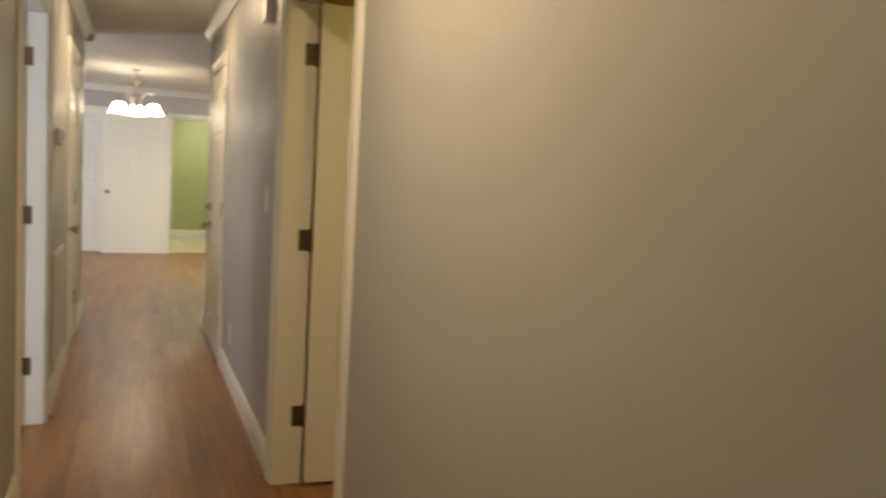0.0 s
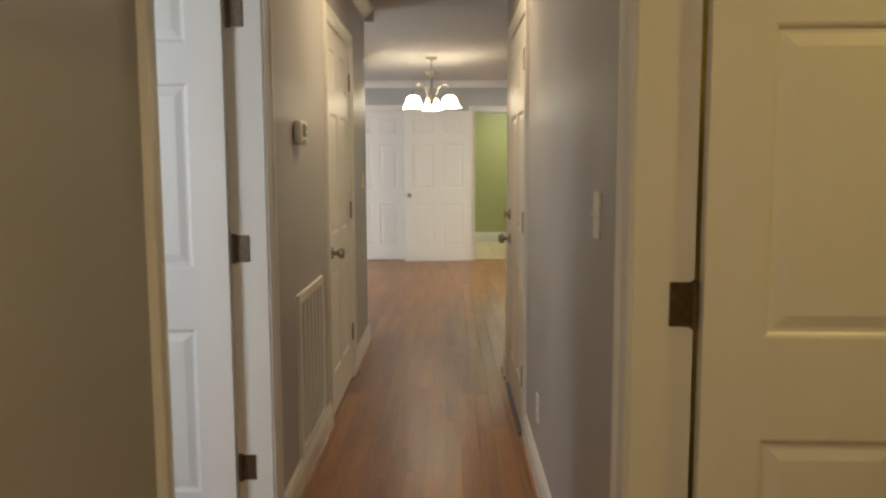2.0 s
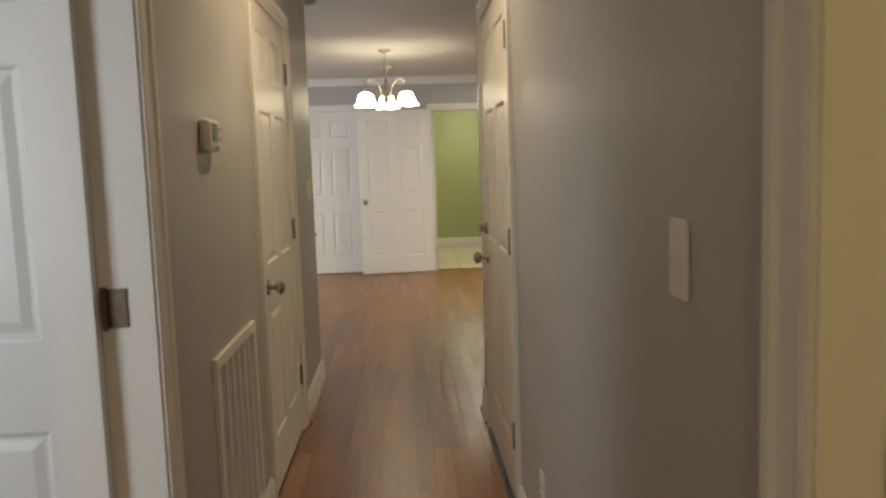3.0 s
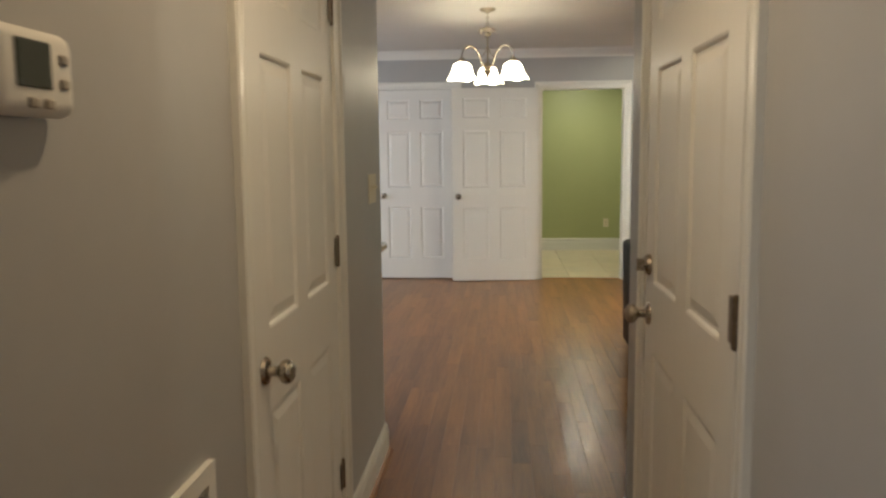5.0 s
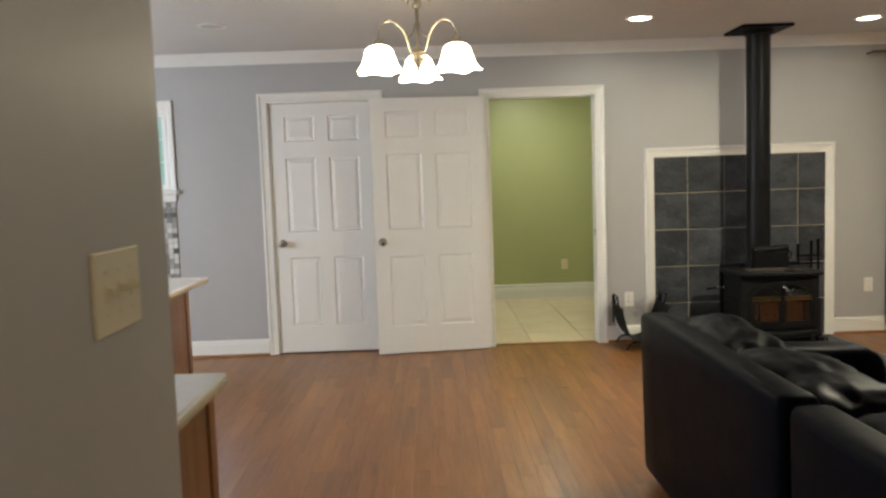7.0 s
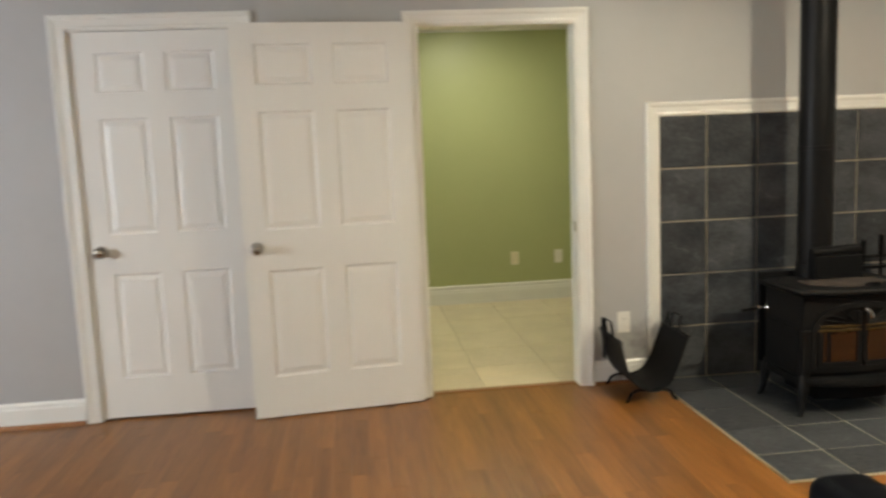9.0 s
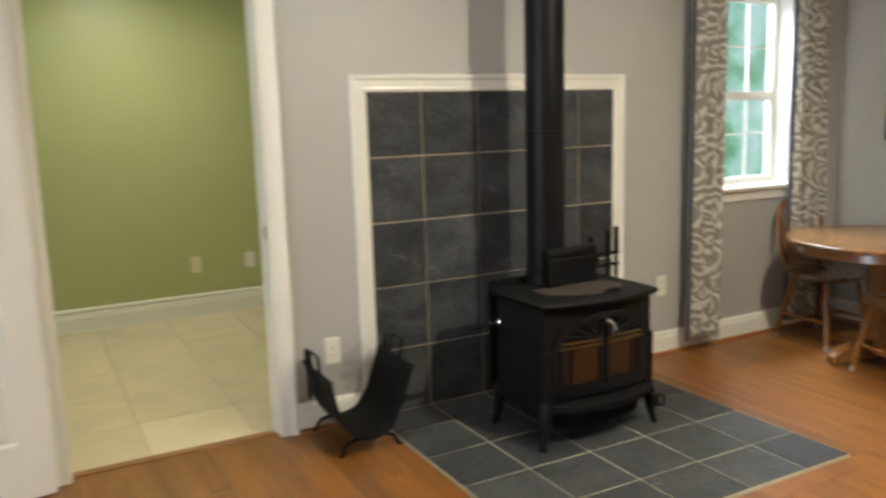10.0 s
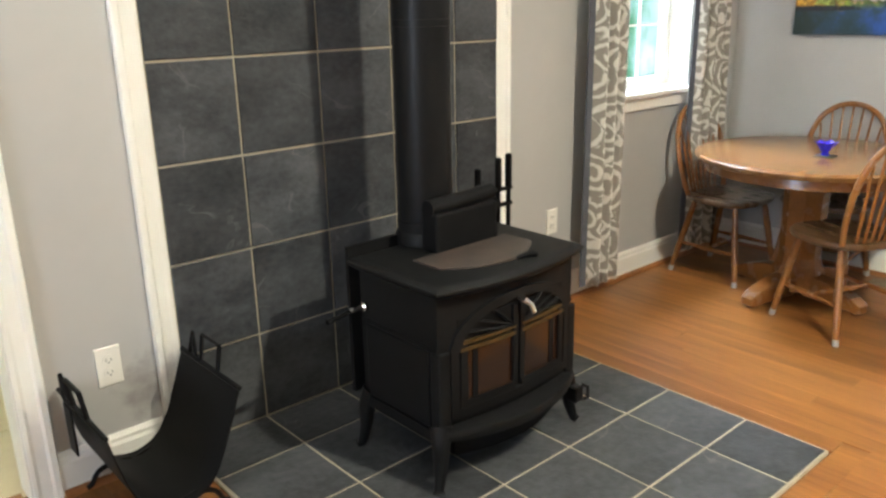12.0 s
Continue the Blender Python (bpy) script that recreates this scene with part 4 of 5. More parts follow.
for i in range(3):
    a = radians(90 + 120 * i)
    ca, sa = math.cos(a), math.sin(a)

    def P(rr, z):
        return Vector((ca * rr * 0.872, sa * rr * 0.872, z - 0.066))
    bm = bmesh.new()
    tube(bm, curve_pts([P(0.018, -0.370), P(0.050, -0.345), P(0.085, -0.265), P(0.150, -0.215), P(0.215, -0.225), P(0.245, -0.265), P(0.250, -0.315)], 5), 0.0055, 8)
    arm = part("arm", bm, BRASS, r, "", None, True)
    bm = bmesh.new()
    tube(bm, curve_pts([P(0.012, -0.215), P(0.025, -0.255), P(0.060, -0.285), P(0.085, -0.265)], 5), 0.004, 6)
    part("scroll", bm, BRASS, arm, "", None, True)
    bm = bmesh.new()
    lathe(bm, [(0.010, -0.300), (0.022, -0.310), (0.026, -0.325), (0.030, -0.338)], 16, Matrix.Translation(P(0.25, 0)))
    part("socket_cup", bm, BRASS, arm, "", None, True)
    bm = bmesh.new()
    prof = [(0.028, -0.336), (0.050, -0.343), (0.067, -0.362), (0.076, -0.392), (0.085, -0.422), (0.100, -0.447), (0.114, -0.462)]
    n = 30
    loops = []
    for k, (rr, z) in enumerate(prof + [(x - 0.004, y) for x, y in prof[::-1]]):
        j = k if k < len(prof) else 2 * len(prof) - 1 - k
        wave = 0.010 * (j / 6) ** 3
        loops.append([P(0.25, 0) + Vector(((rr + wave * math.cos(5 * q)) * math.cos(q), (rr + wave * math.cos(5 * q)) * math.sin(q), z - 0.5 * wave * math.cos(5 * q))) for q in [2 * math.pi * e / n for e in range(n)]])
    rings(bm, loops)
    part("shade", bm, SHADE, r, "lit white alabaster glass bell shade", None, True)

# ---------------------------------------------------------------- kitchen


def counter(name, x0, x1, y0, y1, bx1, by0, by1, label):
    r = thing(name, label, "kitchen cabinet", pose(x1, y0, 0))
    M = pose(-x1, -y0, 0)
    part("cabinet_body", bbox(x0, bx1, by0, by1, 0.09, 0.878, 0.003, 1), CABINET, r, "brown stained wood", M)
    part("plinth", box(bmesh.new(), x0, bx1 - 0.05, by0 + 0.05, by1 - 0.05, 0.0, 0.09), DARKSLOT, r, "", M)
    part("end_panel", bbox(bx1, bx1 + 0.012, by0 + 0.02, by1 - 0.06, 0.0, 0.876, 0.003, 1), CABINET, r, "", M)
    part("end_post", bbox(bx1, bx1 + 0.016, by1 - 0.055, by1, 0.0, 0.876, 0.004, 1), CABINET, r, "", M)
    w = solid("countertop", bbox(x0, x1, y0, y1, 0.880, 0.913, 0.010, 3), QUARTZ, "glossy white countertop with a rounded tan edge", "countertop")
    part("edge_strip", bbox(x1 - 0.010, x1 + 0.004, y0 + 0.008, y1 - 0.008, 0.883, 0.905, 0.006, 2), QUARTZEDGE, w, "tan rounded edge")
    return r


counter("base_cabinet", -3.0, -0.06, 5.588, 6.155, -0.10, 5.615, 6.11, "brown wooden base cabinet against the hall wall")
counter("peninsula_cabinet", -3.0, -0.725, 7.72, 8.35, -0.77, 7.76, 8.10, "brown wooden peninsula cabinet with an overhanging top")
r = thing("wall_cabinet", "brown wooden cabinet hung from the ceiling", "kitchen cabinet", pose(-1.5, 7.96, 1.33))
part("cabinet_body", bbox(-0.9, 0.545, -0.16, 0.16, 0.0, CEIL - 1.33, 0.004, 1), CABINET, r)
for i in range(3):
    part("cabinet_door", bbox(-0.89 + 0.478 * i, -0.42 + 0.478 * i, -0.18, -0.16, 0.02, 0.9, 0.004, 1), CABINET, r)

# ---------------------------------------------------------------- sofa


def cushion(bm, x0, x1, y0, y1, z0, z1, puff, n=9, lump=0.0, seed=0.0):
    """A stuffed block: sides swell between the seams and the leather rumples."""
    c = Vector(((x0 + x1) / 2, (y0 + y1) / 2, (z0 + z1) / 2))
    h = Vector(((x1 - x0) / 2, (y1 - y0) / 2, (z1 - z0) / 2))
    bmesh.ops.create_cube(bm, size=2)
    bmesh.ops.subdivide_edges(bm, edges=bm.edges[:], cuts=n, use_grid_fill=True)
    for v in bm.verts:
        p = v.co.copy()
        q = Vector([math.copysign(abs(t) ** 0.75, t) for t in p])
        rad = (abs(p.x) ** 8 + abs(p.y) ** 8 + abs(p.z) ** 8) ** (1 / 8)
        q = p / rad
        d = (1 - p.x ** 2) * (1 - p.y ** 2) + (1 - p.y ** 2) * (1 - p.z ** 2) + (1 - p.x ** 2) * (1 - p.z ** 2)
        w = Vector((q.x * h.x, q.y * h.y, q.z * h.z)) + p.normalized() * puff * d
        if lump:
            s = noise.noise(Vector((w.x * 8 + seed, w.y * 6, w.z * 8))) + 0.9 * (0.4 - abs(noise.noise(Vector((w.x * 17, w.y * 13 + seed, w.z * 17)))))
            w += p.normalized() * lump * s
        v.co = c + w
    return bm


def cushion_box(x0, x1, y0, y1, z0, z1, seed):
    """A firm upholstered panel: crisp rounded edges and faint slack in the leather."""
    bm = box(bmesh.new(), x0, x1, y0, y1, z0, z1)
    soft(bm, 0.035, 4)
    big = [f for f in bm.faces if f.calc_area() > 0.05]
    bmesh.ops.subdivide_edges(bm, edges=list({e for f in big for e in f.edges if e.calc_length() > 0.2}), cuts=7, use_grid_fill=True)
    for v in bm.verts:
        v.co.x += 0.004 * noise.noise(Vector((v.co.x * 3, v.co.y * 4 + seed, v.co.z * 4)))
    return bm


r = thing("sofa", "black leather sofa, seen from behind, with rumpled cushions", "sofa", pose(1.405, 6.83, 0))


def slant(bm, lean):
    for v in bm.verts:
        v.co.x -= lean * v.co.z
    return bm


for y0, y1 in ((-0.585, 0.82), (-1.70, -0.635)):
    part("back_panel", slant(cushion_box(-0.02, 0.11, y0, y1, 0.045, 0.765, y0), 0.02), LEATHER, r, "smooth black leather back", None, True)
part("base", slant(cushion(bmesh.new(), 0.14, 0.95, -1.68, 0.78, 0.05, 0.36, 0.006, 10), 0.0), LEATHER, r, "", None, True)
for y0, y1, sd in ((0.12, 0.76, 1.0), (-0.58, 0.10, 5.0), (-1.66, -0.64, 9.0)):
    part("back_cushion", slant(cushion(bmesh.new(), 0.09, 0.36, y0, y1, 0.34, 0.752, 0.030, 24, 0.020, sd), 0.02), LEATHER, r, "rumpled black leather cushion", None, True)
    part("seat_cushion", cushion(bmesh.new(), 0.38, 0.98, y0, y1, 0.30, 0.46, 0.03, 12, 0.008, sd), LEATHER, r, "", None, True)
part("arm", cushion(bmesh.new(), 0.16, 0.98, 0.62, 0.82, 0.05, 0.60, 0.02, 10, 0.006, 3.0), LEATHER, r, "", None, True)
for x, y in ((0.12, 0.70), (0.12, -1.60), (0.85, 0.70), (0.85, -1.60)):
    bm = bmesh.new()
    lathe(bm, [(0.022, 0), (0.030, 0.055)], 12, pose(x, y, 0))
    part("foot", bm, DARKSLOT, r)
part("white_trim", bbox(-0.030, 0.02, -1.66, -0.66, 0.34, 0.37, 0.006), PLASTIC, r, "white strip along the back")

# ---------------------------------------------------------------- hearth and stove
GX = [2.281, 2.555, 2.855, 3.157, 3.459, 3.685]
GZ = [0.006, 0.311, 0.613, 0.915, 1.214, 1.507]
hb = structure("hearth_wall", box(bmesh.new(), GX[0] - 0.01, GX[-1] + 0.01, NORTH - 0.008, NORTH - 0.0005, 0.0, GZ[-1] + 0.01), GROUT, "slate tiled panel with pale grout behind the stove", "tile")
HX = [2.25, 2.552, 2.854, 3.152, 3.456, 3.712]
HY = [9.178, 9.444, 9.742, 10.045, 10.347, 10.588]
hf = structure("hearth_floor", box(bmesh.new(), HX[0] - 0.004, HX[-1] + 0.004, HY[0] - 0.004, HY[-1] + 0.002, -0.010, 0.003), GROUT, "slate tiled hearth with pale grout, flush with the floor", "hearth")


def slab_mesh(w, h, t, g=0.004):
    """A tile with eased, slightly uneven edges, its back at z = 0."""
    bm = bmesh.new()
    random.seed(round(w * 1000) + round(h * 7000))
    a, b = w / 2 - g, h / 2 - g
    j = [random.uniform(-0.0012, 0.0012) for _ in range(8)]
    lo = [(-a, -b, 0), (a, -b, 0), (a, b, 0), (-a, b, 0)]
    mid = [(x, y, t - 0.0015) for x, y, z in lo]
    hi = [(x * (1 - 0.003 / a) + j[i], y * (1 - 0.003 / b) + j[i + 4], t) for i, (x, y, z) in enumerate(lo)]
    rings(bm, [lo, mid, hi])
    return finish("tile", bm, SLATE)


for i in range(5):
    for k in range(5):
        w, h = GX[i + 1] - GX[i], GZ[k + 1] - GZ[k]
        piece("tile", slab_mesh(w, h, 0.010 + 0.001 * ((i * 3 + k) % 3)), hb, pose((GX[i] + GX[i + 1]) / 2, NORTH - 0.004, (GZ[k] + GZ[k + 1]) / 2, 90, 0, 0))
        w, h = HX[i + 1] - HX[i], HY[k + 1] - HY[k]
        piece("tile", slab_mesh(w, h, 0.006 + 0.0007 * ((i + 2 * k) % 3)), hf, pose((HX[i] + HX[i + 1]) / 2, (HY[k] + HY[k + 1]) / 2, 0.0, 0, 0, 0))
frame_trim("trim_hearth", M_NORTH, GX[0], GX[-1], GZ[-1], "white moulded frame round the slate tiles")

r = thing("wood_stove", "black cast iron wood stove on four curved legs", "stove", pose(2.989, 10.005, 0))
# plan outlines are bowed at the front


def bow(x0, x1, yb, yf, sag, z, n=14):
    front = [(x0 + (x1 - x0) * i / n, yf - sag * (1 - (2 * i / n - 1) ** 2), z) for i in range(n + 1)]
    return front + [(x1, yb, z), (x0, yb, z)]


part("body", rings(bmesh.new(), [bow(-0.285, 0.285, 0.20, -0.150, 0.030, z) for z in (0.165, 0.18, 0.58, 0.60)]), IRON, r, "", None, True)
part("side_rail", rings(bmesh.new(), [bow(-0.297, 0.297, 0.205, -0.165, 0.033, z) for z in (0.155, 0.178, 0.190)]), IRON, r, "", None, True)
part("top_plate", rings(bmesh.new(), [bow(-0.300 - e, 0.300 + e, 0.225 + e, -0.170 - e, 0.048, z) for e, z in ((-0.012, 0.595), (0.0, 0.603), (0.008, 0.613), (0.008, 0.620), (-0.004, 0.630), (-0.02, 0.632))]), IRON, r, "", None, True)
gr = part("griddle", rings(bmesh.new(), [bow(-0.19 + e, 0.20 - e, 0.06 - e, -0.055 + e, 0.085, z) for e, z in ((0, 0.630), (0, 0.636), (0.006, 0.639))]), GRIDDLE, r, "brown rusted griddle lid", None, True)
bm = bmesh.new()
tube(bm, [(0.03, -0.150, 0.640), (0.05, -0.165, 0.648), (0.075, -0.170, 0.648), (0.095, -0.166, 0.642)], [0.006, 0.008, 0.011, 0.010], 10)
part("lid_handle", bm, IRONDULL, gr, "", None, True)
bm = bmesh.new()
lathe(bm, [(0.094, 0.585), (0.098, 0.60), (0.098, 0.66), (0.090, 0.675)], 24, pose(-0.014, 0.205, 0))
part("flue_collar", bm, IRON, r, "", None, True)
part("heat_shield", rings(bmesh.new(), [[(x, y, z) for x, y in ((-0.30, 0.235), (0.30, 0.235), (0.30, 0.250), (-0.30, 0.250))] for z in (0.18, 0.66)]), IRONDULL, r)
part("ash_lip", rings(bmesh.new(), [bow(-0.275 - e, 0.275 + e, -0.14, -0.175 - e, 0.078, z) for e, z in ((-0.01, 0.158), (0, 0.164), (0.004, 0.184), (0, 0.196), (-0.012, 0.200))]), IRON, r, "", None, True)
part("ash_drawer", rings(bmesh.new(), [bow(-0.22, 0.22, 0.12, -0.145, 0.050, z) for z in (0.085, 0.165)]), IRONDULL, r, "", None, True)


for s in (-1, 1):
    a, b = sorted((s * 0.284, s * 0.293))
    part("side_panel", bbox(a, b, -0.118, 0.170, 0.196, 0.430, 0.004), IRON, r)
    a, b = sorted((s * 0.250, s * 0.294))
    part("corner_post", bbox(a, b, -0.166, -0.124, 0.185, 0.432, 0.007), IRON, r)
    a, b = sorted((s * 0.286, s * 0.290))
    part("seam_band", bbox(a, b, -0.150, 0.195, 0.434, 0.446, 0.0015), IRON, r)


def face_y(x):
    return -0.150 - 0.030 * (1 - (x / 0.285) ** 2)


def on_face(x, z, out):
    return Vector((x, face_y(x) - out, z))


def arch_z(x, half, spring, rise):
    return spring + rise * math.sqrt(max(0, 1 - (x / half) ** 2))


# arched door surround, doors with glass, and the fan-shaped bars above it
n = 24
out_loop = [(-0.252 + 0.504 * i / n) for i in range(n + 1)]
bm = bmesh.new()
vo, vi = [], []
for x in out_loop:
    vo.append(bm.verts.new(on_face(x, arch_z(x, 0.2525, 0.43, 0.135), 0.012)))
    xi = x * 0.225 / 0.252
    vi.append(bm.verts.new(on_face(xi, arch_z(xi, 0.2255, 0.415, 0.125), 0.014)))
vbo = [bm.verts.new(on_face(x, 0.220, 0.012)) for x in out_loop]
vbi = [bm.verts.new(on_face(x * 0.225 / 0.252, 0.250, 0.014)) for x in out_loop]
for i in range(n):
    bm.faces.new((vo[i], vo[i + 1], vi[i + 1], vi[i]))
    bm.faces.new((vbo[i], vbi[i], vbi[i + 1], vbo[i + 1]))
for a in (0, n):
    bm.faces.new((vo[a], vi[a], vbi[a], vbo[a]))
ret = bmesh.ops.extrude_face_region(bm, geom=bm.faces[:])
for v in [e for e in ret["geom"] if isinstance(e, bmesh.types.BMVert)]:
    v.co.y += 0.014
part("door_surround", bm, IRON, r, "", None, True)


def face_bar(name, x0, x1, z0, z1, out, mat, parent, lab="", depth=0.016):
    bm = bmesh.new()
    k = 8
    loops = []
    for i in range(k + 1):
        x = x0 + (x1 - x0) * i / k
        loops.append([on_face(x, z0, out), on_face(x, z1, out), on_face(x, z1, out - depth), on_face(x, z0, out - depth)])
    rings(bm, loops)
    return part(name, bm, mat, parent, lab)


for sgn in (-1, 1):
    xa, xb = sorted((sgn * 0.014, sgn * 0.222))
    d = face_bar("firebox_door", xa, xb, 0.250, 0.272, 0.012, IRON, r, "black door with a glass pane and aged brass bars")
    face_bar("stile", sgn * 0.014 - 0.010, sgn * 0.014 + 0.010, 0.272, 0.52, 0.0125, IRON, d)
    face_bar("stile", sgn * 0.208 - 0.012, sgn * 0.208 + 0.012, 0.272, 0.45, 0.0125, IRON, d)
    face_bar("rail", xa, xb, 0.425, 0.436, 0.013, BRASSY, d, "aged brass bar")
    face_bar("rail", xa, xb, 0.446, 0.455, 0.013, BRASSY, d, "aged brass bar")
    face_bar("glass", xa, xb, 0.270, 0.428, 0.003, SOOTGLASS, d, "sooty amber glass", 0.003)
    face_bar("stile", sgn * 0.165 - 0.009, sgn * 0.165 + 0.009, 0.270, 0.425, 0.006, IRONDULL, d)
    face_bar("fan_panel", xa, xb, 0.455, 0.52, 0.002, IRONDULL, d, "", 0.003)
    for i, ang in enumerate((18, 38, 60)):
        c, s = math.cos(radians(ang)), math.sin(radians(ang))
        bm = bmesh.new()
        pts = [on_face(sgn * (0.015 + (0.205 * q) * c), 0.452 + 0.090 * q * s / 0.9, 0.009) for q in (0.05, 0.35, 0.65, 0.92)]
        tube(bm, pts, 0.005, 6)
        part("fan_bar", bm, IRON, d, "", None, True)
bm = bmesh.new()
tube(bm, [(0.0, face_y(0) - 0.012, 0.530), (0.0, face_y(0) - 0.035, 0.532), (0.012, face_y(0) - 0.045, 0.520), (0.020, face_y(0) - 0.047, 0.495)], [0.010, 0.011, 0.009, 0.011], 10)
part("door_handle", bm, CHROME, r, "bright nickel handle", None, True)
bm = bmesh.new()
lathe(bm, [(0.014, 0.0), (0.016, 0.012), (0.009, 0.018), (0.009, 0.058), (0.007, 0.062)], 12, pose(-0.285, 0.175, 0.485, 0, -90))
part("damper_knob", bm, CHROME, r, "bright nickel damper knob", None, True)
bm = bmesh.new()
tube(bm, [(-0.340, 0.175, 0.484), (-0.37, 0.173, 0.480), (-0.43, 0.170, 0.474)], [0.006, 0.007, 0.009], 8)
part("damper_handle", bm, IRONDULL, r, "", None, True)
for lx, ly in ((-0.275, -0.145), (0.275, -0.140), (-0.275, 0.185), (0.275, 0.185)):
    bm = bmesh.new()
    sx, sy = math.copysign(1, lx), math.copysign(1, ly)
    ctrl = [(lx - 0.005 * sx, ly - 0.005 * sy, 0.200), (lx + 0.010 * sx, ly + 0.012 * sy, 0.140), (lx + 0.016 * sx, ly + 0.014 * sy, 0.075), (lx + 0.030 * sx, ly + 0.022 * sy, 0.016), (lx + 0.034 * sx, ly + 0.026 * sy, 0.007)]
    tube(bm, curve_pts(ctrl, 4), [0.034 - 0.020 * min(1, i / 12) + (0.006 if i > 13 else 0) for i in range(17)], 10)
    part("leg", bm, IRON, r, "", None, True)
part("ash_latch", bbox(0.262, 0.300, -0.205, -0.160, 0.095, 0.150, 0.006), IRON, r)
bm = bmesh.new()
tube(bm, [(0.300, -0.20, 0.15), (0.320, -0.205, 0.14), (0.322, -0.205, 0.10), (0.302, -0.20, 0.095)], 0.006, 8)
part("latch_ring", bm, IRON, r, "", None, True)

r = thing("stovepipe", "straight black stovepipe rising to a square ceiling plate", "stovepipe", pose(2.975, 10.21, 0.672))
bm = bmesh.new()
lathe(bm, [(0.091, 0.0), (0.091, 0.03), (0.087, 0.034), (0.087, 0.045), (0.087, 0.60), (0.087, 0.620), (0.0895, 0.621), (0.0895, 0.640), (0.087, 0.641), (0.087, 0.66), (0.087, 1.70), (0.087, 1.75)], 32)
part("pipe", bm, PIPEBLACK, r, "", None, True)
part("ceiling_plate", bbox(-0.19, 0.19, -0.19, 0.19, CEIL - 0.672 - 0.022, CEIL - 0.672 - 0.001, 0.004), IRONDULL, r, "flat black ceiling plate")
bm = bmesh.new()
lathe(bm, [(0.10, CEIL - 0.672 - 0.05), (0.115, CEIL - 0.672 - 0.022)], 28)
part("collar", bm, IRONDULL, r, "", None, True)

r = thing("stovetop_steamer", "matt black box with a rolled top on the stove", "steamer", pose(3.01, 10.09, 0.633))
part("box", soft(box(bmesh.new(), -0.125, 0.135, -0.035, 0.035, 0.0, 0.125), 0.008, 2), IRONDULL, r)
bm = bmesh.new()
tube(bm, [(-0.128, 0.0, 0.138), (0.0, 0.0, 0.142), (0.138, 0.0, 0.150)], 0.026, 12)
part("rolled_lid", bm, IRONDULL, r, "", None, True)
bm = bmesh.new()
tube(bm, curve_pts([(0.135, 0, 0.06), (0.160, 0, 0.075), (0.165, 0, 0.11), (0.140, 0, 0.13)], 5), 0.006, 8)
part("side_handle", bm, IRONDULL, r, "", None, True)

r = thing("fireplace_tool_stand", "black iron fireplace tool stand behind the stove", "tool stand", pose(3.44, 10.36, 0.009))
part("base", bbox(-0.10, 0.10, -0.07, 0.07, 0.0, 0.012, 0.004), IRONDULL, r)
for x, h in ((-0.085, 0.775), (0.02, 0.80), (0.075, 0.81)):
    bm = bmesh.new()
    lathe(bm, [(0.009, 0.008), (0.009, h - 0.13), (0.013, h - 0.12), (0.013, h - 0.005), (0.008, h)], 10, pose(x, 0, 0))
    part("rod", bm, IRONDULL, r, "", None, True)
for z in (0.62, 0.68):
    bm = bmesh.new()
    tube(bm, [(-0.10, 0, z), (0.09, 0, z)], 0.009, 8)
    part("cross_bar", bm, IRONDULL, r)

# log carrier: a steel sling on four bent legs
r = thing("log_carrier", "black sheet steel log carrier with cut-out handles", "log carrier", pose(2.085, 10.40, 0))
prof = curve_pts([(-0.165, 0, 0.335), (-0.148, 0, 0.250), (-0.118, 0, 0.150), (-0.070, 0, 0.084), (0.010, 0, 0.060), (0.090, 0, 0.094), (0.145, 0, 0.195), (0.200, 0, 0.345)], 5)
bm = bmesh.new()
loops = []
for i, p in enumerate(prof):
    q = prof[min(i + 1, len(prof) - 1)] - prof[max(i - 1, 0)]
    nrm = Vector((-q.z, 0, q.x)).normalized() * 0.0018
    loops.append([p - nrm + Vector((0, -0.185, 0)), p + nrm + Vector((0, -0.185, 0)), p + nrm + Vector((0, 0.185, 0)), p - nrm + Vector((0, 0.185, 0))])
part("sling", rings(bm, loops), IRONDULL, r, "curved black steel sheet", None, True)
for x, s in ((-0.166, -1), (0.200, 1)):
    bm = bmesh.new()
    z = 0.335 if s < 0 else 0.345
    tube(bm, [(x, -0.055, z), (x + 0.012 * s, -0.058, z + 0.085), (x + 0.012 * s, 0.050, z + 0.085), (x, 0.052, z)], 0.007, 4)
    part("handle", bm, IRONDULL, r, "", None, True)
    bm = bmesh.new()
    tube(bm, [(x, 0.085, z - 0.01), (x + 0.008 * s, 0.110, z + 0.075), (x, 0.135, z - 0.01)], 0.007, 6)
    part("finial", bm, IRONDULL, r)
    bm = bmesh.new()
    tube(bm, [(x, -0.185, z), (x, 0.185, z)], 0.008, 6)
    part("edge_rod", bm, IRONDULL, r)
part("hanging_strap", bbox(-0.182, -0.176, 0.04, 0.10, 0.19, 0.335, 0.002, 1), IRONDULL, r)
for y in (-0.155, 0.155):
    for s in (-1, 1):
        bm = bmesh.new()
        tube(bm, curve_pts([(0.01 * s, y, 0.058), (0.06 * s, y * 1.02, 0.066), (0.105 * s, y * 1.05, 0.052), (0.125 * s, y * 1.08, 0.018), (0.140 * s, y * 1.09, 0.009)], 4), 0.008, 8)
        part("leg", bm, IRONDULL, r, "", None, True)
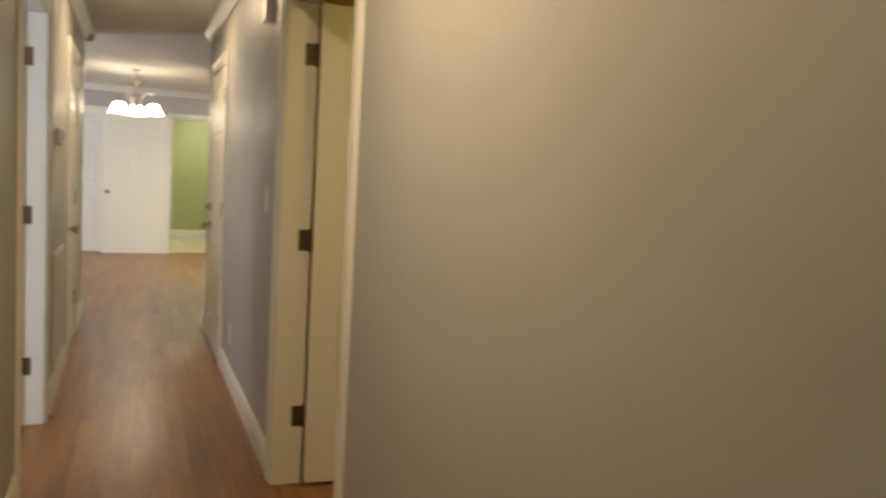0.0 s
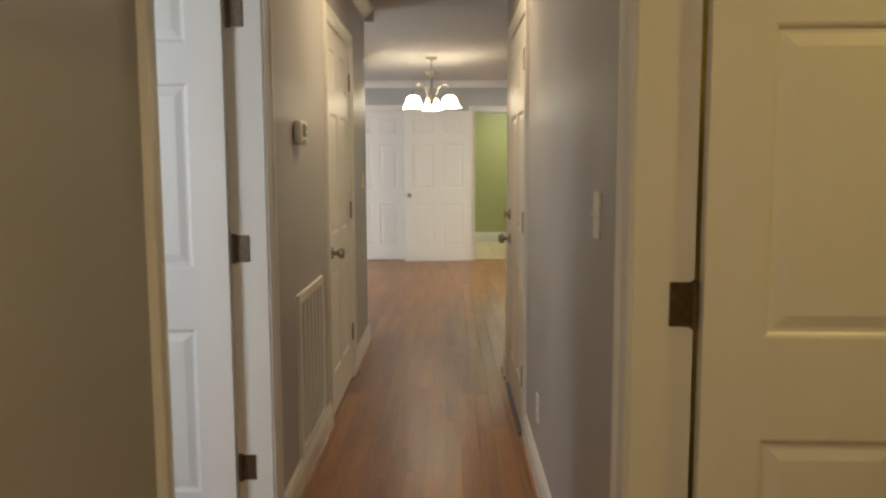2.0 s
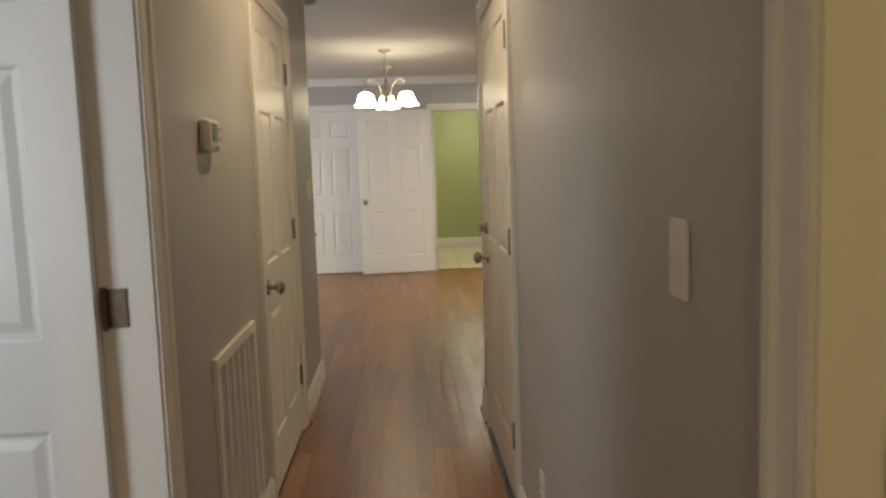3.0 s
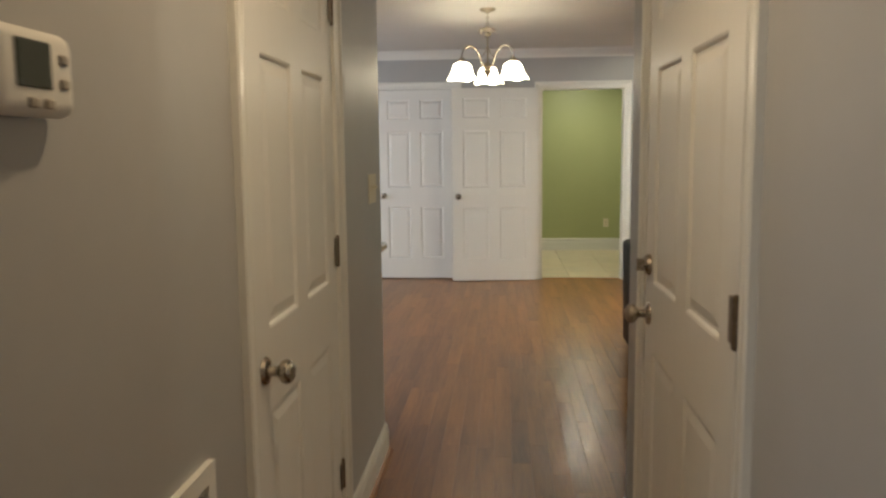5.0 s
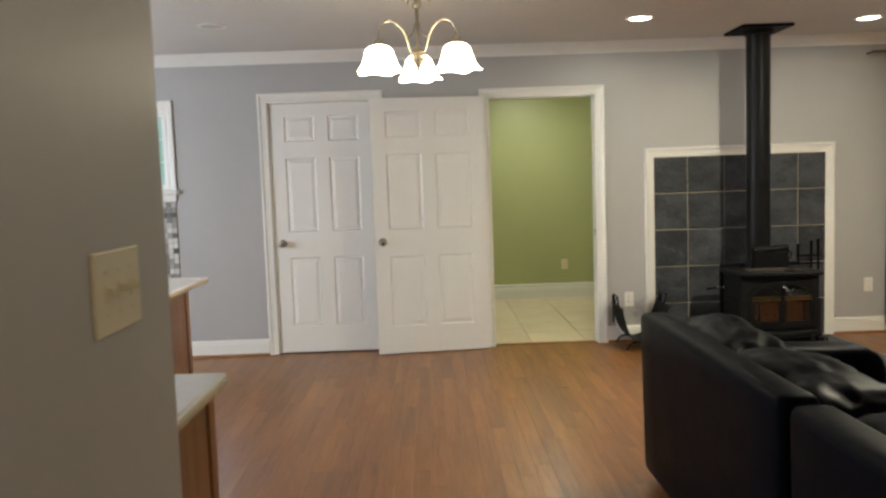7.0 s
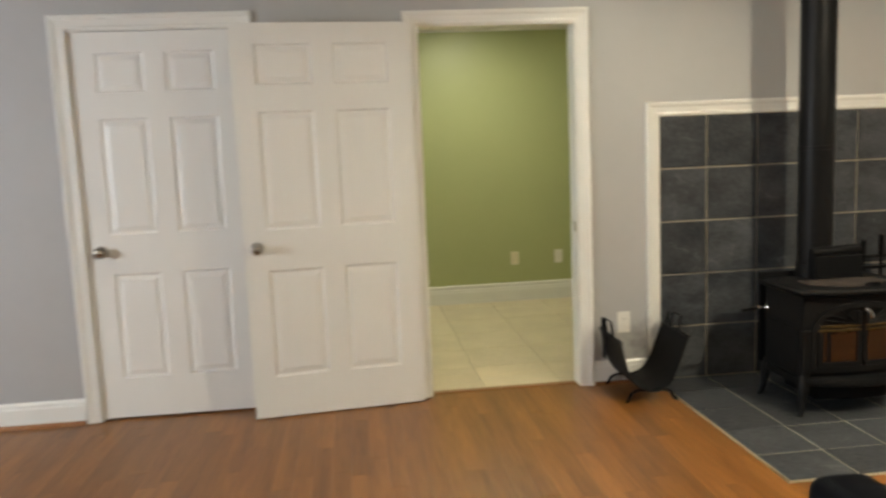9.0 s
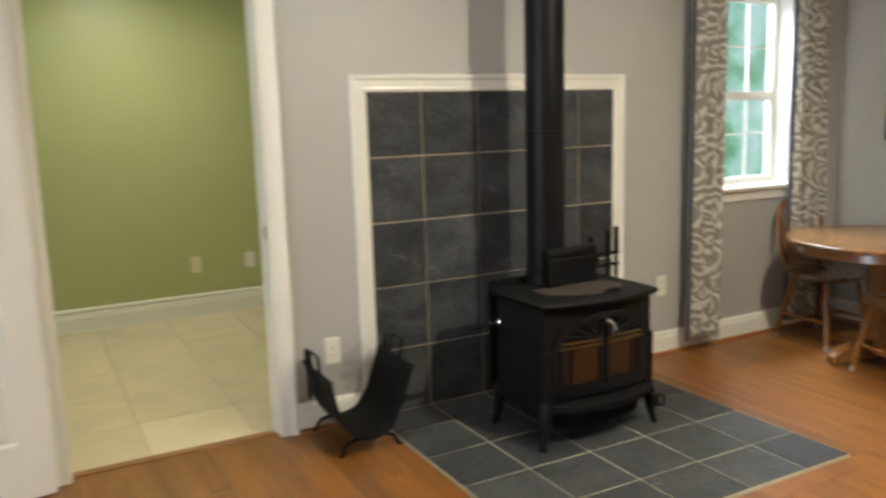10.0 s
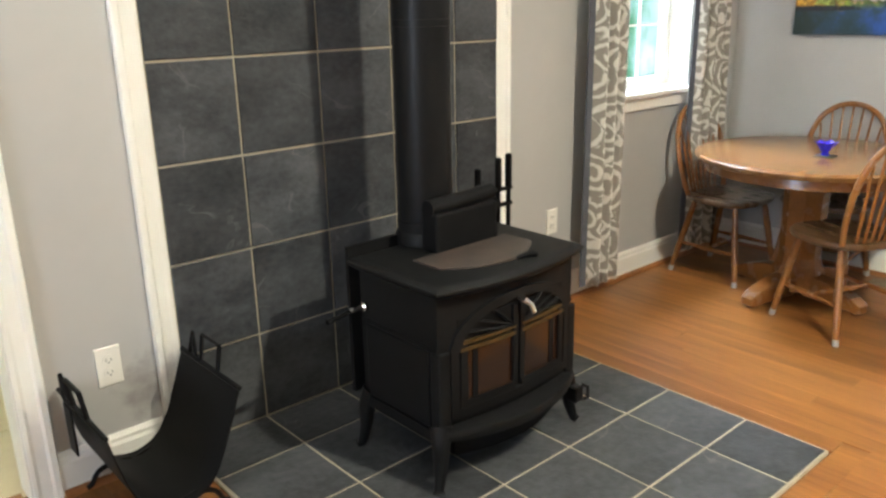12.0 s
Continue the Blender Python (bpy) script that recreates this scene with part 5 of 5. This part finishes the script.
# ---------------------------------------------------------------- dining corner
TX, TY, TZ = 4.99, 9.875, 0.680
r = thing("dining_table", "round golden oak pedestal dining table", "table", pose(TX, TY, 0))
bm = bmesh.new()
R = 0.505
lathe(bm, [(R - 0.030, TZ - 0.030), (R - 0.006, TZ - 0.028), (R, TZ - 0.018), (R - 0.001, TZ - 0.008), (R - 0.010, TZ - 0.002), (R - 0.020, TZ)], 56)
part("tabletop", bm, OAKTOP, r, "worn glossy oak top", None, True)
bm = bmesh.new()
lathe(bm, [(R - 0.05, TZ - 0.031), (R - 0.045, TZ - 0.075), (R - 0.055, TZ - 0.080), (R - 0.075, TZ - 0.080), (R - 0.075, TZ - 0.031)], 56)
part("apron", bm, OAK, r, "", None, True)
bm = bmesh.new()
rings(bm, [[(s * math.cos(radians(22.5 + 45 * i)), s * math.sin(radians(22.5 + 45 * i)), z) for i in range(8)] for s, z in ((0.115, 0.045), (0.115, 0.13), (0.10, 0.16), (0.092, 0.20), (0.098, 0.50), (0.115, 0.57), (0.12, TZ - 0.032))])
part("pedestal", bm, OAK, r)
for i in range(4):
    bm = bmesh.new()
    loops = []
    for x, z0, z1, w in ((0.06, 0.02, 0.13, 0.040), (0.18, 0.02, 0.115, 0.040), (0.30, 0.016, 0.075, 0.038), (0.325, 0.012, 0.062, 0.036), (0.345, 0.016, 0.050, 0.030)):
        loops.append([(x, -w, z0), (x, w, z0), (x, w, z1), (x, -w, z1)])
    rings(bm, loops)
    soft(bm, 0.006, 2)
    f = part("pedestal_foot", bm, OAK, r, "", pose(0, 0, 0, 0, 0, 168 + 90 * i))
    bm = bmesh.new()
    lathe(bm, [(0.020, 0), (0.022, 0.012)], 12, pose(0.31, 0, 0))
    part("glide", bm, CHROME, f)


def windsor_chair():
    """Bow-back chair, facing +y, its seat's middle over the origin."""
    r = thing("dining_chair", "golden oak bow-back windsor chair at the round table", "chair", None, "chairs round the table")
    out = []
    n = 28
    for i in range(n):
        a = 2 * math.pi * i / n
        c, s = math.cos(a), math.sin(a)
        x = 0.215 * math.copysign(abs(c) ** 0.75, c) * (1.0 + 0.06 * s)
        y = 0.205 * math.copysign(abs(s) ** 0.8, s)
        out.append((x, y))
    bm = bmesh.new()
    rings(bm, [[(x * k, y * k, z) for x, y in out] for k, z in ((0.86, 0.408), (0.97, 0.418), (1.0, 0.432), (0.985, 0.443), (0.93, 0.447), (0.70, 0.441), (0.35, 0.436))])
    part("seat", bm, SEATOAK, r, "worn dark wooden saddle seat", None, True)
    bow_pts = curve_pts([(-0.165, -0.150, 0.440), (-0.190, -0.180, 0.56), (-0.195, -0.215, 0.70), (-0.155, -0.245, 0.825), (-0.080, -0.262, 0.890), (0.0, -0.266, 0.908), (0.080, -0.262, 0.890), (0.155, -0.245, 0.825), (0.195, -0.215, 0.70), (0.190, -0.180, 0.56), (0.165, -0.150, 0.440)], 5)
    bm = bmesh.new()
    tube(bm, bow_pts, 0.0145, 10)
    part("bow", bm, OAK, r, "bent oak bow", None, True)
    for i in range(7):
        f = (i - 3) / 3
        xb, xt = 0.105 * f, 0.150 * f
        zt = 0.905 - 0.105 * abs(f) ** 2.2
        yt = -0.264 + 0.022 * abs(f) ** 2
        bm = bmesh.new()
        p, q = Vector((xb, -0.165 - 0.012 * (1 - f * f), 0.440)), Vector((xt, yt, zt))
        tube(bm, [p, p.lerp(q, 0.3), p.lerp(q, 0.6), q], [0.0065, 0.0085, 0.007, 0.0055], 8)
        part("spindle", bm, OAK, r, "", None, True)
    legs = {}
    for sx in (-1, 1):
        for sy in (-1, 1):
            p, q = Vector((0.135 * sx, 0.120 * sy, 0.418)), Vector((0.190 * sx, (0.190 if sy > 0 else 0.215) * sy, 0.0))
            bm = bmesh.new()
            tube(bm, [p.lerp(q, t) for t in (0, 0.15, 0.35, 0.6, 0.72, 0.9, 1)], [0.011, 0.0155, 0.0185, 0.0165, 0.0175, 0.0135, 0.012], 10)
            leg = part("leg", bm, OAK, r, "", None, True)
            bm = bmesh.new()
            tube(bm, [p.lerp(q, 0.93), q], 0.0148, 10)
            part("leg_tip", bm, RUBBER, leg, "grey furniture glide")
            legs[sx, sy] = (p, q)
    for sx in (-1, 1):
        a = legs[sx, -1][0].lerp(legs[sx, -1][1], 0.60)
        b = legs[sx, 1][0].lerp(legs[sx, 1][1], 0.60)
        bm = bmesh.new()
        tube(bm, [a, a.lerp(b, 0.5), b], [0.008, 0.0135, 0.008], 8)
        part("stretcher", bm, OAK, r, "", None, True)
        legs[sx] = a.lerp(b, 0.5)
    bm = bmesh.new()
    tube(bm, [legs[-1], legs[-1].lerp(legs[1], 0.5), legs[1]], [0.008, 0.0135, 0.008], 8)
    part("stretcher", bm, OAK, r, "", None, True)
    return r


ch = windsor_chair()
SIZE = Matrix.Scale(0.93, 4)
ch.matrix_world = pose(4.762, 9.600, 0, 0, 0, -24) @ SIZE
c2 = copy_thing(ch, pose(5.05, 10.28, 0, 0, 0, 176))
tagged(c2, "golden oak bow-back windsor chair standing by the window wall")
c3 = copy_thing(ch, pose(5.285, 9.90, 0, 0, 0, 96))
tagged(c3, "golden oak bow-back windsor chair against the painting's wall")

r = thing("glass_candle_holder", "cobalt blue glass flower candle holder on a dark coaster", "candle holder", pose(4.945, 9.798, TZ) @ Matrix.Scale(0.86, 4))
part("coaster", bbox(-0.045, 0.045, -0.045, 0.045, 0.0, 0.006, 0.002), DARKSLOT, r, "dark square coaster")
bm = bmesh.new()
n = 30
loops = []
for rr, z, wv in ((0.020, 0.006, 0), (0.022, 0.012, 0), (0.014, 0.020, 0), (0.026, 0.034, 0.002), (0.038, 0.055, 0.005), (0.050, 0.074, 0.011), (0.046, 0.074, 0.011), (0.033, 0.055, 0.005), (0.020, 0.036, 0.002)):
    loops.append([((rr + wv * math.cos(6 * q)) * math.cos(q), (rr + wv * math.cos(6 * q)) * math.sin(q), z + 0.4 * wv * math.cos(6 * q)) for q in [2 * math.pi * e / n for e in range(n)]])
rings(bm, loops)
part("bowl", bm, COBALT, r, "cobalt blue petalled glass", None, True)

PY0, PY1, PZ0, PZ1 = 9.17, 10.275, 1.172, 1.665
r = thing("canvas_painting", "unframed canvas painting of autumn trees over a blue lake", "painting", pose(5.56, (PY0 + PY1) / 2, PZ0))
part("canvas", bbox(-0.034, -0.002, -(PY1 - PY0) / 2, (PY1 - PY0) / 2, 0, PZ1 - PZ0, 0.003, 1), painting_material(PY0, PY1, PZ0, PZ1), r)

rod = thing("curtain_rod", "dark curtain rod over the dining window", "curtain rod", pose(4.72, 10.49, 2.28))
bm = bmesh.new()
tube(bm, [(-0.72, 0, 0), (0.74, 0, 0)], 0.011, 12)
part("pole", bm, BRONZE, rod)
for x in (-0.70, 0.72):
    bm = bmesh.new()
    tube(bm, [(x, 0.11, 0), (x, 0.0, 0.0)], 0.007, 8)
    part("bracket", bm, BRONZE, rod)


def curtain(x0, x1, label, phase):
    r = thing("curtain", label, "curtain", pose((x0 + x1) / 2, 10.49, 0.085), "curtains")
    w, h, nu, nv = x1 - x0, 2.185, 56, 40
    bm = bmesh.new()
    uv = bm.loops.layers.uv.new("UVMap")
    grid = {}
    for j in range(nv + 1):
        v = j / nv
        for i in range(nu + 1):
            u = i / nu
            amp = 0.020 + 0.012 * (1 - v)
            y = amp * math.sin(2 * math.pi * 3.2 * u + phase + 0.5 * math.sin(2.1 * v + phase)) + 0.006 * math.sin(17 * u + 3 * v)
            x = (u - 0.5) * w * (1.0 + 0.05 * math.sin(3 * v + phase)) + 0.010 * math.sin(2.6 * v + phase)
            grid[i, j] = bm.verts.new((x, y, v * h))
    for j in range(nv):
        for i in range(nu):
            f = bm.faces.new((grid[i, j], grid[i + 1, j], grid[i + 1, j + 1], grid[i, j + 1]))
            for lp, (a, b) in zip(f.loops, ((i, j), (i + 1, j), (i + 1, j + 1), (i, j + 1))):
                lp[uv].uv = (a / nu * w * 1.9 + phase, b / nv * h)
    ob = part("cloth", bm, CURTAIN, r, "grey cloth with pale scrolls", None, True)
    sol = ob.modifiers.new("thickness", "SOLIDIFY")
    sol.thickness = 0.004
    bm = bmesh.new()
    loops = []
    for j in range(13):
        v = j / 12
        x = -0.5 * w * (1.0 + 0.05 * math.sin(3 * v + phase)) + 0.010 * math.sin(2.6 * v + phase)
        loops.append([(x - 0.028, 0.012, v * h), (x + 0.004, 0.006, v * h), (x + 0.004, 0.010, v * h), (x - 0.028, 0.018, v * h)])
    part("lining", rings(bm, loops), LINING, r, "dark lining edge", None, True)
    for k in range(5):
        bm = bmesh.new()
        tube(bm, [((k / 4 - 0.5) * w * 0.9, 0.017 * math.cos(a), h + 0.008 + 0.017 * math.sin(a)) for a in [2 * math.pi * e / 12 for e in range(13)]], 0.003, 6)
        part("ring", bm, BRONZE, r)
    return r


curtain(4.175, 4.405, "grey scroll-patterned curtain, drawn aside, with dark lining", 0.6)
curtain(4.995, 5.285, "grey scroll-patterned curtain behind a chair", 2.4)
bm = bmesh.new()
box(bm, -0.15, 0.15, -0.05, 0.05, 0, 0.004)
v = solid("floor_vent", soft(bm, 0.002, 1), BRONZE, "brown metal floor register by the wall", "vent", pose(5.43, 9.55, 0.0, 0, 0, 90))

# ---------------------------------------------------------------- mosaic, tiles and floor boards
r = structure("backsplash", box(bmesh.new(), -2.53, -1.595, NORTH - 0.004, NORTH - 0.0005, 0.615, 1.285), GROUT, "grey and white glass mosaic under the kitchen window", "backsplash")
me = finish("mosaic_tile", soft(box(bmesh.new(), -0.0195, 0.0195, -0.003, 0.003, -0.0195, 0.0195), 0.0012, 1), MOSAIC)
for i in range(16):
    for k in range(16):
        piece("mosaic_tile", me, r, pose(-1.616 - 0.0415 * i, NORTH - 0.006, 0.637 + 0.0415 * k))

gf = structure("floor_tiled", box(bmesh.new(), 0.2, 3.0, 10.668, 13.15, -0.012, -0.004), TANGROUT, "beige square tiles with tan joints in the next room", "floor")
S = 0.455
bm = bmesh.new()
a = S / 2 - 0.0025
rings(bm, [[(-a, -a, 0), (a, -a, 0), (a, a, 0), (-a, a, 0)], [(-a, -a, 0.006), (a, -a, 0.006), (a, a, 0.006), (-a, a, 0.006)], [(-a + 0.003, -a + 0.003, 0.0075), (a - 0.003, -a + 0.003, 0.0075), (a - 0.003, a - 0.003, 0.0075), (-a + 0.003, a - 0.003, 0.0075)]])
me = finish("floor_tile", bm, TRAVERTINE)
for i in range(-3, 3):
    for k in range(0, 6):
        x, y = 1.725 + S * (i + 0.5), 10.668 + S * (k + 0.5)
        if 0.2 < x - S / 2 + 0.02 and x + S / 2 < 3.02 and y + S / 2 < 13.5:
            piece("floor_tile", me, gf, pose(x, y, -0.006))
structure("trim_threshold", bbox(0.957, 1.793, 10.640, 10.690, -0.004, 0.005, 0.002, 1), SHOE, "thin wooden strip between boards and tiles", "threshold")

PW = 0.0826
floor = structure("floor", box(bmesh.new(), -4.0, 5.56, -3.2, 10.665, -0.0125, -0.0095), SUBFLOOR, "glossy reddish brown oak strip floor", "floor")
random.seed(11)
shared, joined_v, joined_f, count = {}, [], [], 0


def plank_mesh(length):
    key = round(length, 2)
    if key not in shared:
        a, b, c = PW / 2 - 0.00012, key / 2 - 0.0002, 0.0003
        bm = bmesh.new()
        rings(bm, [[(-a, -b, 0), (a, -b, 0), (a, b, 0), (-a, b, 0)], [(-a, -b, 0.0088), (a, -b, 0.0088), (a, b, 0.0088), (-a, b, 0.0088)],
                   [(-a + c, -b + c, 0.010), (a - c, -b + c, 0.010), (a - c, b - c, 0.010), (-a + c, b - c, 0.010)]], cap0=False)
        shared[key] = finish("floor_board", bm, FLOORWOOD)
    return shared[key]


def lay(x, y0, y1):
    """One board, cut clear of the hearth."""
    global count
    length = round(y1 - y0, 2)
    if length < 0.03:
        return
    ym = (y0 + y1) / 2
    near = (0.0 <= x <= 0.98 and -0.6 < ym < 5.6) or (-0.1 < x < 2.2 and 5.6 <= ym < 10.7)
    if near and count < 300:
        piece("floor_board", plank_mesh(length), floor, pose(x, ym, -0.010))
        count += 1
        return
    a, b, c = PW / 2 - 0.00012, length / 2 - 0.0002, 0.0003
    k = len(joined_v)
    for sa, sb, z in ((a, b, -0.0012), (a - c, b - c, 0.0)):
        joined_v.extend([(x - sa, ym - sb, z), (x + sa, ym - sb, z), (x + sa, ym + sb, z), (x - sa, ym + sb, z)])
    joined_f.append((k + 4, k + 5, k + 6, k + 7))
    for i in range(4):
        j = (i + 1) % 4
        joined_f.append((k + i, k + j, k + 4 + j, k + 4 + i))


XL = 3.807 - 94 * PW
cols = int((5.56 - XL) / PW) + 1
order = sorted(range(cols), key=lambda c: abs(XL + PW * (c + 0.5) - 0.9))
for c in order:
    x = XL + PW * (c + 0.5)
    lo = -3.2 if -0.1 < x < 1.06 else (0.42 if -2.9 < x <= -0.1 else (-0.4 if x < 3.0 and x > 1.0 else 5.0))
    y = lo - random.uniform(0, 0.9)
    while y < 10.66:
        y2 = y + random.choice((0.55, 0.7, 0.85, 1.0, 1.15, 1.3, 1.5))
        y0, y1 = max(y, lo), min(y2, 10.66)
        if 2.238 < x < 3.806 and y1 > HY[0] - 0.0965:
            y1 = min(y1, HY[0] - 0.0965)
        if y1 > y0:
            lay(x, y0, y1)
        y = y2
# boards that border the hearth
bd = finish("floor_board", bbox(-PW / 2, PW / 2, -0.7, 0.7, 0, 0.010, 0.0012, 1), FLOORWOOD)
piece("floor_board", bd, floor, Matrix.Translation((3.724 + PW / 2, HY[0] + 0.70 - 0.012, -0.010)))
bd = finish("floor_board", bbox(-PW / 2, PW / 2, -0.78, 0.78, 0, 0.010, 0.0012, 1), FLOORWOOD)
piece("floor_board", bd, floor, pose((HX[0] + HX[-1]) / 2 + 0.04, HY[0] - 0.013 - PW / 2, -0.010, 0, 0, 90))
me = bpy.data.meshes.new("floor_boards_joined")
me.from_pydata(joined_v, [], joined_f)
me.materials.append(FLOORWOOD_JOINED)
far = new("floor_boards", me)
far.parent = floor
tagged(far, "oak strips of the outer floor", kind="stuff")
